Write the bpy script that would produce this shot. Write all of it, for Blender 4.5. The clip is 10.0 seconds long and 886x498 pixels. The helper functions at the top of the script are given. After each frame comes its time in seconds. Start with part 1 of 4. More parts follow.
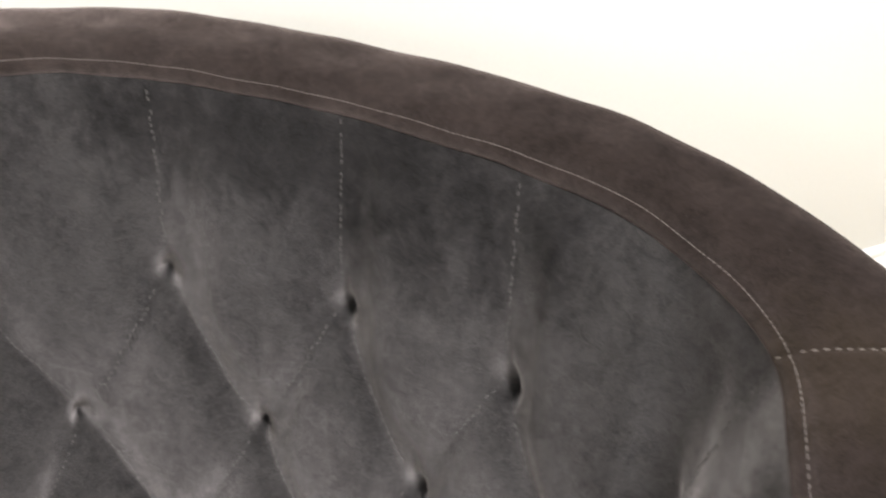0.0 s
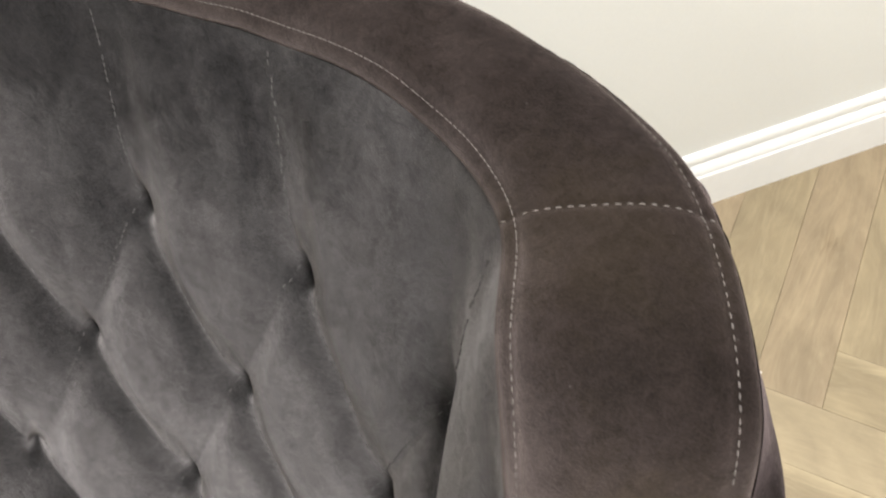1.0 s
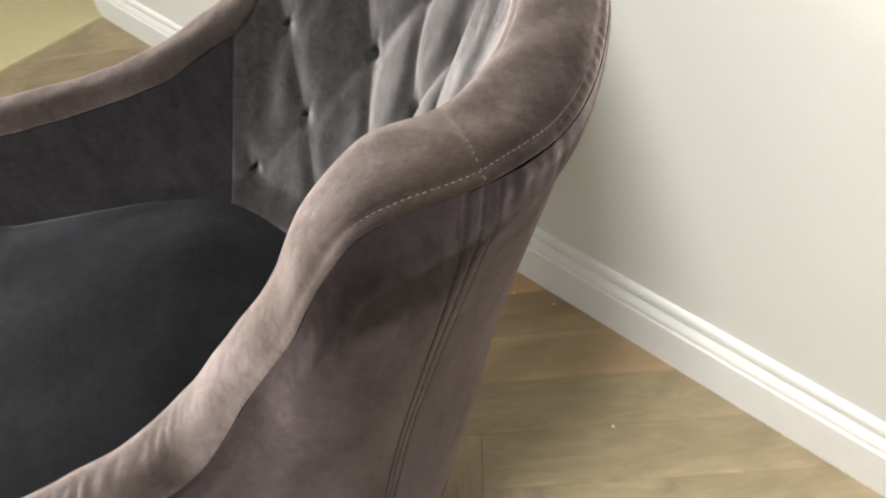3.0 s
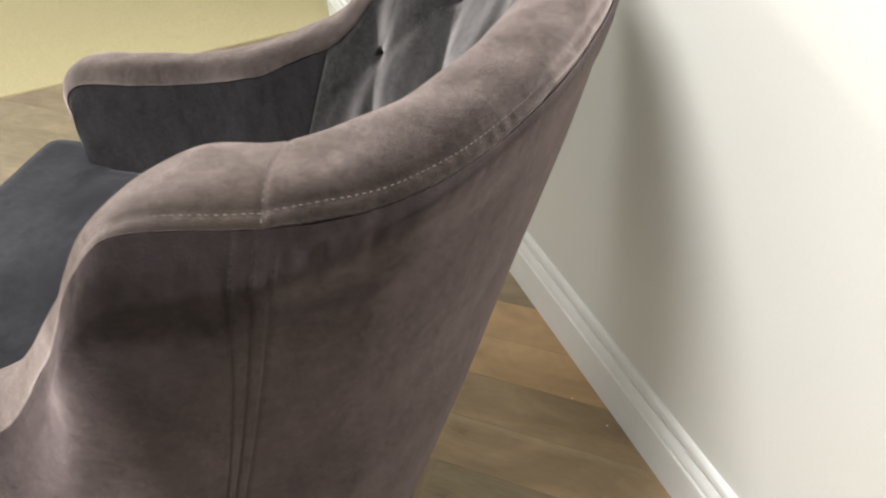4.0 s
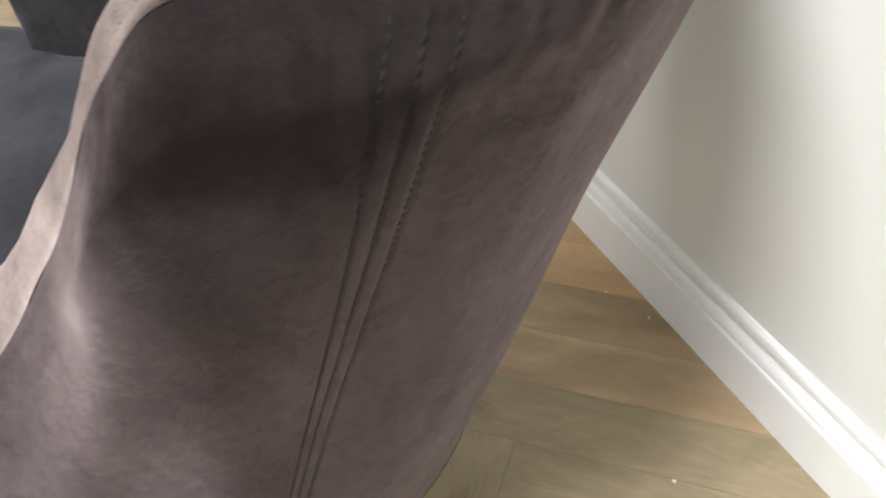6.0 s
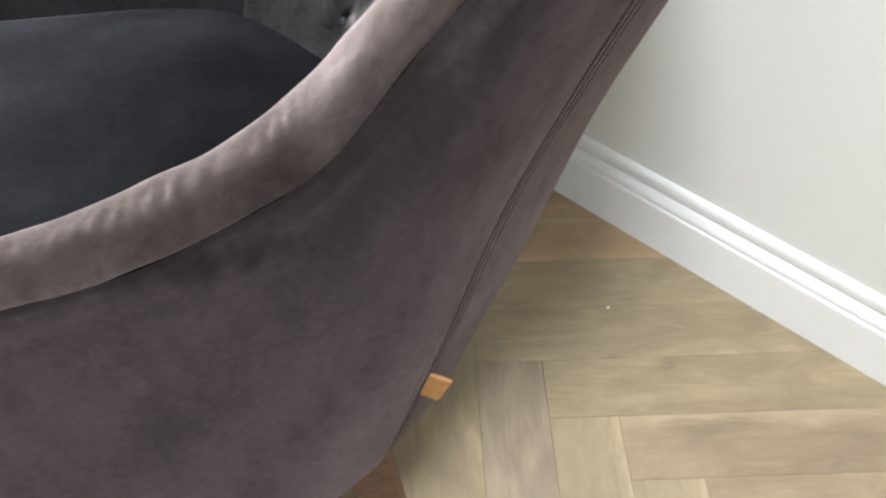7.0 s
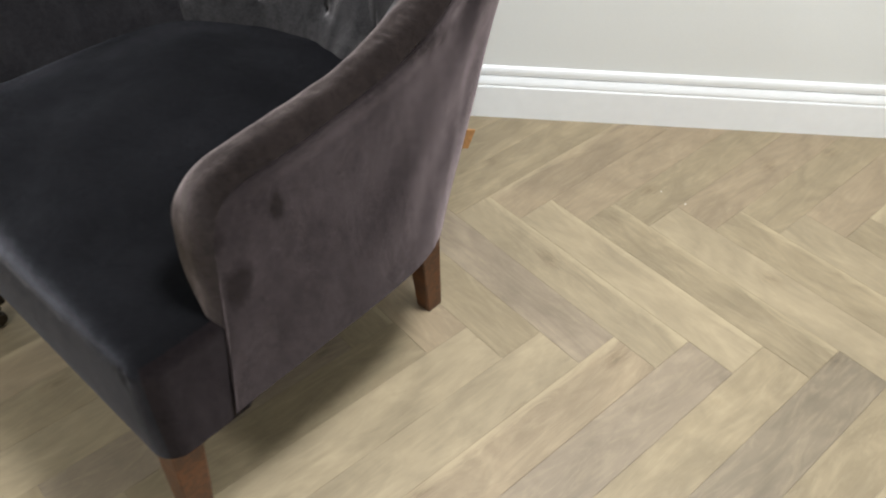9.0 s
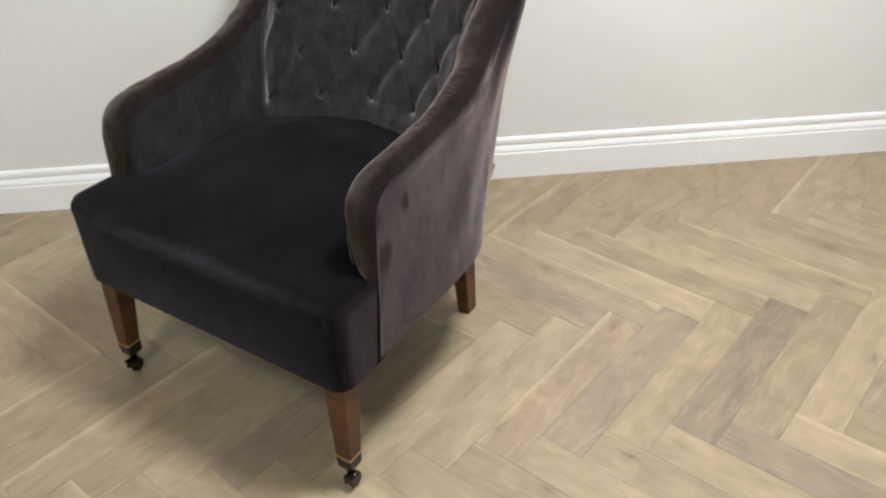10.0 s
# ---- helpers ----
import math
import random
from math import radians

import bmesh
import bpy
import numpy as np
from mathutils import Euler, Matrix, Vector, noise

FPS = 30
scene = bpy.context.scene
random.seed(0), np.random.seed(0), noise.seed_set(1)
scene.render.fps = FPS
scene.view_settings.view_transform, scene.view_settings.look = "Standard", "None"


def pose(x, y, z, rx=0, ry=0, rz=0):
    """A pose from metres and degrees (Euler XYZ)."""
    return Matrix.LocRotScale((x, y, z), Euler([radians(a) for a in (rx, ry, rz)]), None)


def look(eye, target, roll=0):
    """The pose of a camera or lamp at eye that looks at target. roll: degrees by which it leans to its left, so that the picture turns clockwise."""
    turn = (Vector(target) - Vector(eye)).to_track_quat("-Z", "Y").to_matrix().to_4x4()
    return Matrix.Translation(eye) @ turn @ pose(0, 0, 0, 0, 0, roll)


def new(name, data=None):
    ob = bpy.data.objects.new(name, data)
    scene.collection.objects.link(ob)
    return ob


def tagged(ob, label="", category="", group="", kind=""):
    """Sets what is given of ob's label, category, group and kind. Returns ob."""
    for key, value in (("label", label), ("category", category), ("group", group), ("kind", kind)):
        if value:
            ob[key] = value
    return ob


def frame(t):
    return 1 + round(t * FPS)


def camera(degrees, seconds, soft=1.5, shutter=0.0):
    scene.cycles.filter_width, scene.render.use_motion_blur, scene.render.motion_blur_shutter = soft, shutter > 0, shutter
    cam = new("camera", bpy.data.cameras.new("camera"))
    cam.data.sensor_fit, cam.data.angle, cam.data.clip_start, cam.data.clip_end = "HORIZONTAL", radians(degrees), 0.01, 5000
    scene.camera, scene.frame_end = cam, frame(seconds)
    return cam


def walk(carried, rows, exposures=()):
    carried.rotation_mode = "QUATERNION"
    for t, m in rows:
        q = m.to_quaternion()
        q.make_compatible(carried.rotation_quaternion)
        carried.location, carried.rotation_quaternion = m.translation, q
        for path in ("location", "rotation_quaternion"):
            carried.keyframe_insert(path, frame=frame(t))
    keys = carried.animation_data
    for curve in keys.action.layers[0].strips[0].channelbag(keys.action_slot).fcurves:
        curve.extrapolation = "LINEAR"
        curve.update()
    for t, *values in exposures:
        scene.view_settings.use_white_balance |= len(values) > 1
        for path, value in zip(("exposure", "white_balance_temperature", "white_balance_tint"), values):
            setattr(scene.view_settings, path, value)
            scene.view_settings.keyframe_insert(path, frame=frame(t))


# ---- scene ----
cam = camera(56.5, 10.0, soft=2.1, shutter=0.3)
PATH = [
    (0, (0.384, -0.626, 1.216), (0.682, 0.612, -0.326), -3.8),
    (0.5, (0.46, -0.643, 1.196), (0.72, 0.488, -0.433), -7.2),
    (1, (0.505, -0.654, 1.175), (0.713, 0.407, -0.508), -9.4),
    (1.5, (0.535, -0.681, 1.163), (0.542, 0.332, -0.561), -12.4),
    (2, (0.62, -0.726, 1.169), (0.169, 0.143, -0.575), -18.6),
    (2.2, (0.661, -0.752, 1.18), (0.061, 0.104, -0.526), -19.2),
    (3.3, (0.964, -0.712, 1.212), (-0.334, 0.006, -0.129), -8.6),
    (3.5, (0.985, -0.635, 1.192), (-0.4, -0.015, -0.11), -6.5),
    (4, (0.976, -0.531, 1.149), (-0.499, -0.056, -0.115), -5.5),
    (4.5, (0.902, -0.49, 1.07), (-0.559, -0.05, -0.223), -6.3),
    (5, (0.844, -0.467, 1.023), (-0.604, -0.086, -0.303), -7.9),
    (5.5, (0.84, -0.496, 1.014), (-0.582, -0.118, -0.34), -8.2),
    (5.7, (0.838, -0.535, 1.013), (-0.551, -0.138, -0.371), -8.1),
    (6.8, (0.821, -0.851, 1.038), (-0.136, 0.092, -0.444), -0.5),
    (7, (0.82, -0.931, 1.045), (-0.104, 0.044, -0.437), -0.6),
    (7.5, (0.778, -1.072, 1.052), (-0.013, 0.016, -0.428), -0.9),
    (8, (0.73, -1.251, 1.093), (0.269, 0.028, -0.373), 0.5),
    (8.5, (0.699, -1.506, 1.15), (0.459, -0.137, -0.288), 1.4),
    (9, (0.553, -1.742, 1.214), (0.475, -0.308, -0.178), 1.3),
    (9.5, (0.35, -1.959, 1.275), (0.476, -0.422, 0.002), 0.2),
    (10, (0.283, -2.297, 1.352), (0.41, -0.664, 0.205), -1.8),
]
walk(cam, [(t, look(eye, target, roll)) for t, eye, target, roll in PATH],
     [(0, 0.36, 6650, 11), (0.5, 0.29, 6600, 10), (1, 0.1, 6650, 9), (1.5, 0.0, 6700, 9), (2, 0.04, 6850, 8), (3.5, 0.2, 6700, 8), (4.5, 0.41, 6520, 9), (5.0, 0.5, 6430, 10),
      (5.5, 0.62, 6430, 10), (7, 0.17, 6130, 9), (7.5, 0.12, 6080, 8), (8.0, -0.03, 6080, 7), (9, -0.14, 6180, 8), (10, -0.16, 6330, 10)])

# ---- light and world ----
world = bpy.data.worlds.new("world")
scene.world = world
world.use_nodes = True
wn = world.node_tree
sky = wn.nodes.new("ShaderNodeTexSky")
sky.sky_type = "NISHITA"
sky.sun_disc = False
sky.sun_elevation = radians(42)
sky.sun_rotation = radians(200)
wn.links.new(sky.outputs["Color"], wn.nodes["Background"].inputs["Color"])
wn.nodes["Background"].inputs["Strength"].default_value = 0.1


def area_lamp(name, size_x, size_y, power, colour, place, target):
    data = bpy.data.lights.new(name, "AREA")
    data.shape = "RECTANGLE"
    data.size, data.size_y, data.energy, data.color = size_x, size_y, power, colour
    ob = new(name, data)
    ob.matrix_world = look(place, target)
    return ob


# area lamps standing in for assumed, unseen windows, and the round ceiling lamps
area_lamp("assumed_window_light", 2.1, 1.5, 28, (0.93, 0.97, 1.0), (-4.36, -3.1, 1.5), (0.0, -1.6, 0.9))
area_lamp("assumed_window_light_south", 2.3, 1.5, 9, (0.97, 0.98, 1.0), (1.4, -5.56, 1.5), (1.0, -0.6, 0.7))
# the first lamp follows the chair's shadow; the others are unseen, added as fill
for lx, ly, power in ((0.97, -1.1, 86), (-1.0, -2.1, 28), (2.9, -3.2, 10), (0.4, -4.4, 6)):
    data = bpy.data.lights.new("ceiling_and_fill_light", "AREA")
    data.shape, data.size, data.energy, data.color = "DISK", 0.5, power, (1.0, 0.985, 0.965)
    new("ceiling_and_fill_light", data).matrix_world = look((lx, ly, 2.56), (lx, ly, 0.0))

# ---- materials ----


def nodes_of(name):
    m = bpy.data.materials.new(name)
    m.use_nodes = True
    t = m.node_tree
    return m, t, t.nodes["Principled BSDF"]


def add(t, kind, **values):
    n = t.nodes.new(kind)
    for key, value in values.items():
        n.inputs[key.replace("_", " ")].default_value = value
    return n


def ramp(t, source, stops):
    n = t.nodes.new("ShaderNodeValToRGB")
    while len(n.color_ramp.elements) < len(stops):
        n.color_ramp.elements.new(0.5)
    for e, (at, c) in zip(n.color_ramp.elements, stops):
        e.position, e.color = at, (*c, 1)
    t.links.new(source, n.inputs["Fac"])
    return n


def velvet(name, dark, light, tint, sheen=0.6, sheen_rough=0.6, patch=7.0, lay=0.3, rub=0.6, nap_way=(0.0, 0.0, 0.0), mottle=0.5, marks=(), ground=(0.0, 0.0, 0.0)):
    """Cut pile: a dark rough ground, a soft sheen, and brushed patches where the pile leans another way.

    marks: spots of flattened pile, painted shade and painted highlight: centre, reach along x, y and z, and how much is
    left.
    nap_way: the way in which the whole pile is combed. ground: the colour added in the darker marks."""
    m, t, p = nodes_of(name)

    def link(a, b):
        t.links.new(a, b)

    def maths(kind, a, b, c=None):
        n = t.nodes.new("ShaderNodeMath")
        n.operation = kind
        for socket, v in zip(n.inputs, (a, b, c)):
            if v is None:
                continue
            if isinstance(v, (int, float)):
                socket.default_value = v
            else:
                link(v, socket)
        return n.outputs[0]

    def vector(kind, a, b):
        n = t.nodes.new("ShaderNodeVectorMath")
        n.operation = kind
        for socket, v in zip(n.inputs, (a, b)):
            if isinstance(v, tuple):
                socket.default_value = v
            else:
                link(v, socket)
        return n.outputs["Value"] if kind == "LENGTH" else n.outputs["Vector"]

    co = t.nodes.new("ShaderNodeTexCoord").outputs["Object"]

    def noise(scale, detail, rough, bend=0.0, source=co):
        n = add(t, "ShaderNodeTexNoise", Scale=scale, Detail=detail, Roughness=rough, Distortion=bend)
        link(source, n.inputs["Vector"])
        return n

    upright = add(t, "ShaderNodeMapping", Scale=(1.0, 1.0, 0.4))
    link(co, upright.inputs["Vector"])
    strokes = upright.outputs["Vector"]
    big = noise(patch, 3.0, 0.55, 0.9)
    mid = noise(34.0, 6.0, 0.66, 0.4, strokes)
    fine = noise(900.0, 3.0, 0.75)
    tufts = noise(130.0, 6.0, 0.75, 0.8)
    lean_big = noise(patch * 1.7, 4.0, 0.6, 1.4, strokes)
    lean_fine = noise(75.0, 4.0, 0.65, 0.5, strokes)
    # ground colour: patches, strokes and fibres
    pile = maths("MULTIPLY_ADD", fine.outputs["Fac"], 0.8, maths("MULTIPLY", tufts.outputs["Fac"], mottle))
    mix = maths("MULTIPLY_ADD", big.outputs["Fac"], 0.4, maths("MULTIPLY_ADD", mid.outputs["Fac"], rub, maths("SUBTRACT", pile, (rub + mottle) * 0.5 - 0.205)))
    r = ramp(t, mix, [(0.52, dark), (1.06, light)])
    marked = None
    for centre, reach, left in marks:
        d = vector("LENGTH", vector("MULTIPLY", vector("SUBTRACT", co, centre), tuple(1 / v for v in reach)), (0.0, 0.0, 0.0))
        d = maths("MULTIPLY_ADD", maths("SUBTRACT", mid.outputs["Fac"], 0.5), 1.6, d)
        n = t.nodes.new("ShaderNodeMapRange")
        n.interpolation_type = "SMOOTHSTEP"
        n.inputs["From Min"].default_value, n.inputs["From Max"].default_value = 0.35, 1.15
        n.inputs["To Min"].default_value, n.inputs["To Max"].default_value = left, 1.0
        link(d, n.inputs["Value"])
        marked = n.outputs["Result"] if marked is None else maths("MULTIPLY", marked, n.outputs["Result"])
    lint = add(t, "ShaderNodeTexVoronoi", Scale=60.0)
    link(co, lint.inputs["Vector"])
    specks = ramp(t, lint.outputs["Distance"], [(0.02, (0.3, 0.3, 0.3)), (0.035, (0.0, 0.0, 0.0))])
    dust = t.nodes.new("ShaderNodeMix")
    dust.data_type = "RGBA"
    link(specks.outputs["Color"], dust.inputs["Factor"])
    link(r.outputs["Color"], dust.inputs[6])
    dust.inputs[7].default_value = (0.1, 0.09, 0.088, 1)
    nap = t.nodes.new("ShaderNodeMapRange")
    nap.inputs["From Min"].default_value, nap.inputs["From Max"].default_value = 0.5, 1.08
    nap.inputs["To Min"].default_value, nap.inputs["To Max"].default_value = sheen * 0.55, sheen * 1.3
    link(mix, nap.inputs["Value"])
    if marked is None:
        link(dust.outputs[2], p.inputs["Base Color"])
        link(nap.outputs["Result"], p.inputs["Sheen Weight"])
    else:
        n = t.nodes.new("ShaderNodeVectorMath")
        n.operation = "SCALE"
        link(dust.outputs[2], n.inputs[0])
        link(marked, n.inputs["Scale"])
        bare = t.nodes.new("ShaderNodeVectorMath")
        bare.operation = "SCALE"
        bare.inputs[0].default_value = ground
        link(maths("MULTIPLY", maths("MAXIMUM", maths("SUBTRACT", 1.0, marked), 0.0), maths("MULTIPLY_ADD", tufts.outputs["Fac"], 1.2, 0.4)), bare.inputs["Scale"])
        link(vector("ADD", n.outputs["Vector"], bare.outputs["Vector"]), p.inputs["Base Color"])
        link(maths("MULTIPLY", nap.outputs["Result"], marked), p.inputs["Sheen Weight"])
    p.inputs["Roughness"].default_value = 0.95
    p.inputs["Diffuse Roughness"].default_value = 1.0
    p.inputs["Specular IOR Level"].default_value = 0.05
    p.inputs["Sheen Roughness"].default_value = sheen_rough
    p.inputs["Sheen Tint"].default_value = (*tint, 1)
    bump = add(t, "ShaderNodeBump", Strength=0.3, Distance=0.0012)
    link(fine.outputs["Fac"], bump.inputs["Height"])

    # the pile's lean, patch by patch
    def leaning(source, much):
        n = t.nodes.new("ShaderNodeVectorMath")
        n.operation = "SCALE"
        link(vector("SUBTRACT", source.outputs["Color"], (0.5, 0.5, 0.5)), n.inputs[0])
        n.inputs["Scale"].default_value = much
        return n.outputs["Vector"]

    lean = vector("ADD", vector("ADD", leaning(lean_big, lay * 2.0), leaning(lean_fine, lay)), nap_way)
    link(vector("NORMALIZE", vector("ADD", bump.outputs["Normal"], lean), (0.0, 0.0, 0.0)), p.inputs["Normal"])
    return m


def plain(name, colour, rough=0.5, metal=0.0, noise_scale=40.0, vary=0.12, bump=0.1, distance=0.001):
    m, t, p = nodes_of(name)
    co = t.nodes.new("ShaderNodeTexCoord")
    n = add(t, "ShaderNodeTexNoise", Scale=noise_scale, Detail=5.0, Roughness=0.6)
    t.links.new(co.outputs["Object"], n.inputs["Vector"])
    low = tuple(c * (1 - vary) for c in colour)
    high = tuple(min(1, c * (1 + vary)) for c in colour)
    r = ramp(t, n.outputs["Fac"], [(0.3, low), (0.7, high)])
    t.links.new(r.outputs["Color"], p.inputs["Base Color"])
    p.inputs["Roughness"].default_value, p.inputs["Metallic"].default_value = rough, metal
    b = add(t, "ShaderNodeBump", Strength=bump, Distance=distance)
    t.links.new(n.outputs["Fac"], b.inputs["Height"])
    t.links.new(b.outputs["Normal"], p.inputs["Normal"])
    return m


def wood(name, dark, light, rough, along=2.2, across=26.0, coat=0.0):
    m, t, p = nodes_of(name)
    co = t.nodes.new("ShaderNodeTexCoord")
    info = t.nodes.new("ShaderNodeObjectInfo")
    shift = t.nodes.new("ShaderNodeVectorMath")
    shift.operation = "MULTIPLY_ADD"
    t.links.new(info.outputs["Random"], shift.inputs[0])
    shift.inputs[1].default_value = (37.0, 23.0, 11.0)
    t.links.new(co.outputs["Object"], shift.inputs[2])
    mp = add(t, "ShaderNodeMapping", Scale=(along, across, across))
    t.links.new(shift.outputs[0], mp.inputs["Vector"])
    grain = add(t, "ShaderNodeTexNoise", Scale=1.0, Detail=8.0, Roughness=0.62, Distortion=0.9)
    t.links.new(mp.outputs["Vector"], grain.inputs["Vector"])
    mp2 = add(t, "ShaderNodeMapping", Scale=(along * 5, across * 7, across * 7))
    t.links.new(shift.outputs[0], mp2.inputs["Vector"])
    fine = add(t, "ShaderNodeTexNoise", Scale=1.0, Detail=4.0, Roughness=0.6)
    t.links.new(mp2.outputs["Vector"], fine.inputs["Vector"])
    cloud = add(t, "ShaderNodeTexNoise", Scale=5.0, Detail=3.0)
    t.links.new(shift.outputs[0], cloud.inputs["Vector"])
    mix = t.nodes.new("ShaderNodeMath")
    mix.operation = "MULTIPLY_ADD"
    mix.inputs[1].default_value = 0.3
    t.links.new(fine.outputs["Fac"], mix.inputs[0])
    t.links.new(grain.outputs["Fac"], mix.inputs[2])
    mix2 = t.nodes.new("ShaderNodeMath")
    mix2.operation = "MULTIPLY_ADD"
    mix2.inputs[1].default_value = 0.45
    t.links.new(cloud.outputs["Fac"], mix2.inputs[0])
    t.links.new(mix.outputs[0], mix2.inputs[2])
    r = ramp(t, mix2.outputs[0], [(0.62, dark), (0.86, tuple((a + b) / 2 for a, b in zip(dark, light))), (1.08, light)])
    t.links.new(r.outputs["Color"], p.inputs["Base Color"])
    rr = t.nodes.new("ShaderNodeMapRange")
    rr.inputs["To Min"].default_value, rr.inputs["To Max"].default_value = rough - 0.08, rough + 0.1
    t.links.new(fine.outputs["Fac"], rr.inputs["Value"])
    t.links.new(rr.outputs["Result"], p.inputs["Roughness"])
    p.inputs["Coat Weight"].default_value = coat
    b = add(t, "ShaderNodeBump", Strength=0.18, Distance=0.0008)
    t.links.new(mix.outputs[0], b.inputs["Height"])
    t.links.new(b.outputs["Normal"], p.inputs["Normal"])
    return m


def oak(name):
    """Oiled oak blocks: the tone of each comes with the block, the grain runs along it."""
    m, t, p = nodes_of(name)
    co = t.nodes.new("ShaderNodeTexCoord")
    info = t.nodes.new("ShaderNodeObjectInfo")
    shift = t.nodes.new("ShaderNodeVectorMath")
    shift.operation = "MULTIPLY_ADD"
    t.links.new(info.outputs["Random"], shift.inputs[0])
    shift.inputs[1].default_value = (37.0, 23.0, 11.0)
    t.links.new(co.outputs["Object"], shift.inputs[2])

    def stretched(sx, sy, detail, rough, bend):
        mp = add(t, "ShaderNodeMapping", Scale=(sx, sy, 1.0))
        t.links.new(shift.outputs[0], mp.inputs["Vector"])
        n = add(t, "ShaderNodeTexNoise", Scale=1.0, Detail=detail, Roughness=rough, Distortion=bend)
        t.links.new(mp.outputs["Vector"], n.inputs["Vector"])
        return n

    def grade(source, low, high, a=0.3, b=0.7):
        n = t.nodes.new("ShaderNodeMapRange")
        n.inputs["From Min"].default_value, n.inputs["From Max"].default_value = a, b
        n.inputs["To Min"].default_value, n.inputs["To Max"].default_value = low, high
        t.links.new(source, n.inputs["Value"])
        return n.outputs["Result"]

    def times(x, y):
        n = t.nodes.new("ShaderNodeMath")
        n.operation = "MULTIPLY"
        t.links.new(x, n.inputs[0])
        t.links.new(y, n.inputs[1])
        return n.outputs[0]

    cloud, figure, lines, pores = stretched(4.5, 11, 4.0, 0.55, 1.6), stretched(5.5, 30, 7.0, 0.66, 3.0), stretched(16, 150, 4.0, 0.65, 1.2), stretched(30, 620, 2.0, 0.5, 0.0)
    # scuffs and traffic that run on from block to block
    over = t.nodes.new("ShaderNodeNewGeometry")
    scuff = add(t, "ShaderNodeTexNoise", Scale=5.5, Detail=6.0, Roughness=0.62, Distortion=1.4)
    t.links.new(over.outputs["Position"], scuff.inputs["Vector"])
    tone = times(times(grade(cloud.outputs["Fac"], 0.8, 1.1), grade(figure.outputs["Fac"], 0.92, 1.05)), times(times(grade(lines.outputs["Fac"], 0.975, 1.02), grade(pores.outputs["Fac"], 0.975, 1.02)), grade(scuff.outputs["Fac"], 0.9, 1.06, 0.32, 0.68)))
    hue = t.nodes.new("ShaderNodeMix")
    hue.data_type = "RGBA"
    t.links.new(info.outputs["Color"], hue.inputs[6])
    hue.inputs[7].default_value = (0.38, 0.31, 0.2, 1)
    t.links.new(grade(figure.outputs["Fac"], 0.0, 0.4, 0.48, 0.72), hue.inputs["Factor"])
    vec = t.nodes.new("ShaderNodeVectorMath")
    vec.operation = "SCALE"
    t.links.new(hue.outputs[2], vec.inputs[0])
    t.links.new(tone, vec.inputs["Scale"])
    mp3 = add(t, "ShaderNodeMapping", Scale=(2.4, 4.2, 0.0))
    t.links.new(shift.outputs[0], mp3.inputs["Vector"])
    v = add(t, "ShaderNodeTexVoronoi", Scale=1.0)
    v.voronoi_dimensions = "2D"
    t.links.new(mp3.outputs["Vector"], v.inputs["Vector"])
    wob = t.nodes.new("ShaderNodeMath")
    wob.operation = "MULTIPLY_ADD"
    wob.inputs[1].default_value = 0.2
    t.links.new(lines.outputs["Fac"], wob.inputs[0])
    t.links.new(v.outputs["Distance"], wob.inputs[2])
    k = ramp(t, wob.outputs[0], [(0.1, (0.4, 0.37, 0.35)), (0.13, (0.72, 0.69, 0.66)), (0.19, (1, 1, 1))])
    mul = t.nodes.new("ShaderNodeMix")
    mul.data_type, mul.blend_type = "RGBA", "MULTIPLY"
    mul.inputs["Factor"].default_value = 0.6
    # pale sapwood along one edge of some blocks
    sp = t.nodes.new("ShaderNodeSeparateXYZ")
    t.links.new(co.outputs["Object"], sp.inputs[0])
    rim = t.nodes.new("ShaderNodeMath")
    rim.operation = "MULTIPLY_ADD"
    rim.inputs[1].default_value = 0.035
    t.links.new(figure.outputs["Fac"], rim.inputs[0])
    t.links.new(sp.outputs["Y"], rim.inputs[2])
    sap = t.nodes.new("ShaderNodeMix")
    sap.data_type = "RGBA"
    t.links.new(times(grade(rim.outputs[0], 0.0, 0.4, 0.098, 0.114), grade(info.outputs["Random"], 0.0, 1.0, 0.8, 0.86)), sap.inputs["Factor"])
    t.links.new(vec.outputs[0], sap.inputs[6])
    sap.inputs[7].default_value = (0.5, 0.41, 0.26, 1)
    t.links.new(sap.outputs[2], mul.inputs[6])
    t.links.new(k.outputs["Color"], mul.inputs[7])
    t.links.new(mul.outputs[2], p.inputs["Base Color"])
    t.links.new(grade(lines.outputs["Fac"], 0.42, 0.6), p.inputs["Roughness"])
    b = add(t, "ShaderNodeBump", Strength=0.22, Distance=0.0008)
    t.links.new(lines.outputs["Fac"], b.inputs["Height"])
    t.links.new(b.outputs["Normal"], p.inputs["Normal"])
    return m


PRESSED = [((0.325, 0.765, 0.862), (0.05, 0.06, 0.034), 0.4), ((0.27, 0.875, 0.85), (0.07, 0.05, 0.03), 0.65), ((0.352, 0.523, 0.66), (0.03, 0.075, 0.022), 0.45),
           ((0.356, 0.226, 0.569), (0.03, 0.016, 0.024), 0.42), ((0.361, 0.157, 0.494), (0.03, 0.026, 0.034), 0.4), ((0.35, 0.135, 0.575), (0.02, 0.02, 0.022), 0.55)]
# brown patches by the back corner, then shade painted on both arm fronts
BAND_BROWN_AND_SHADE = [((0.3, 0.69, 0.86), (0.06, 0.07, 0.08), 0.62), ((0.25, 0.8, 0.9), (0.07, 0.05, 0.05), 0.75),
           ((0.315, 0.125, 0.5), (0.032, 0.03, 0.11), 0.25), ((-0.315, 0.125, 0.5), (0.032, 0.03, 0.11), 0.25)]
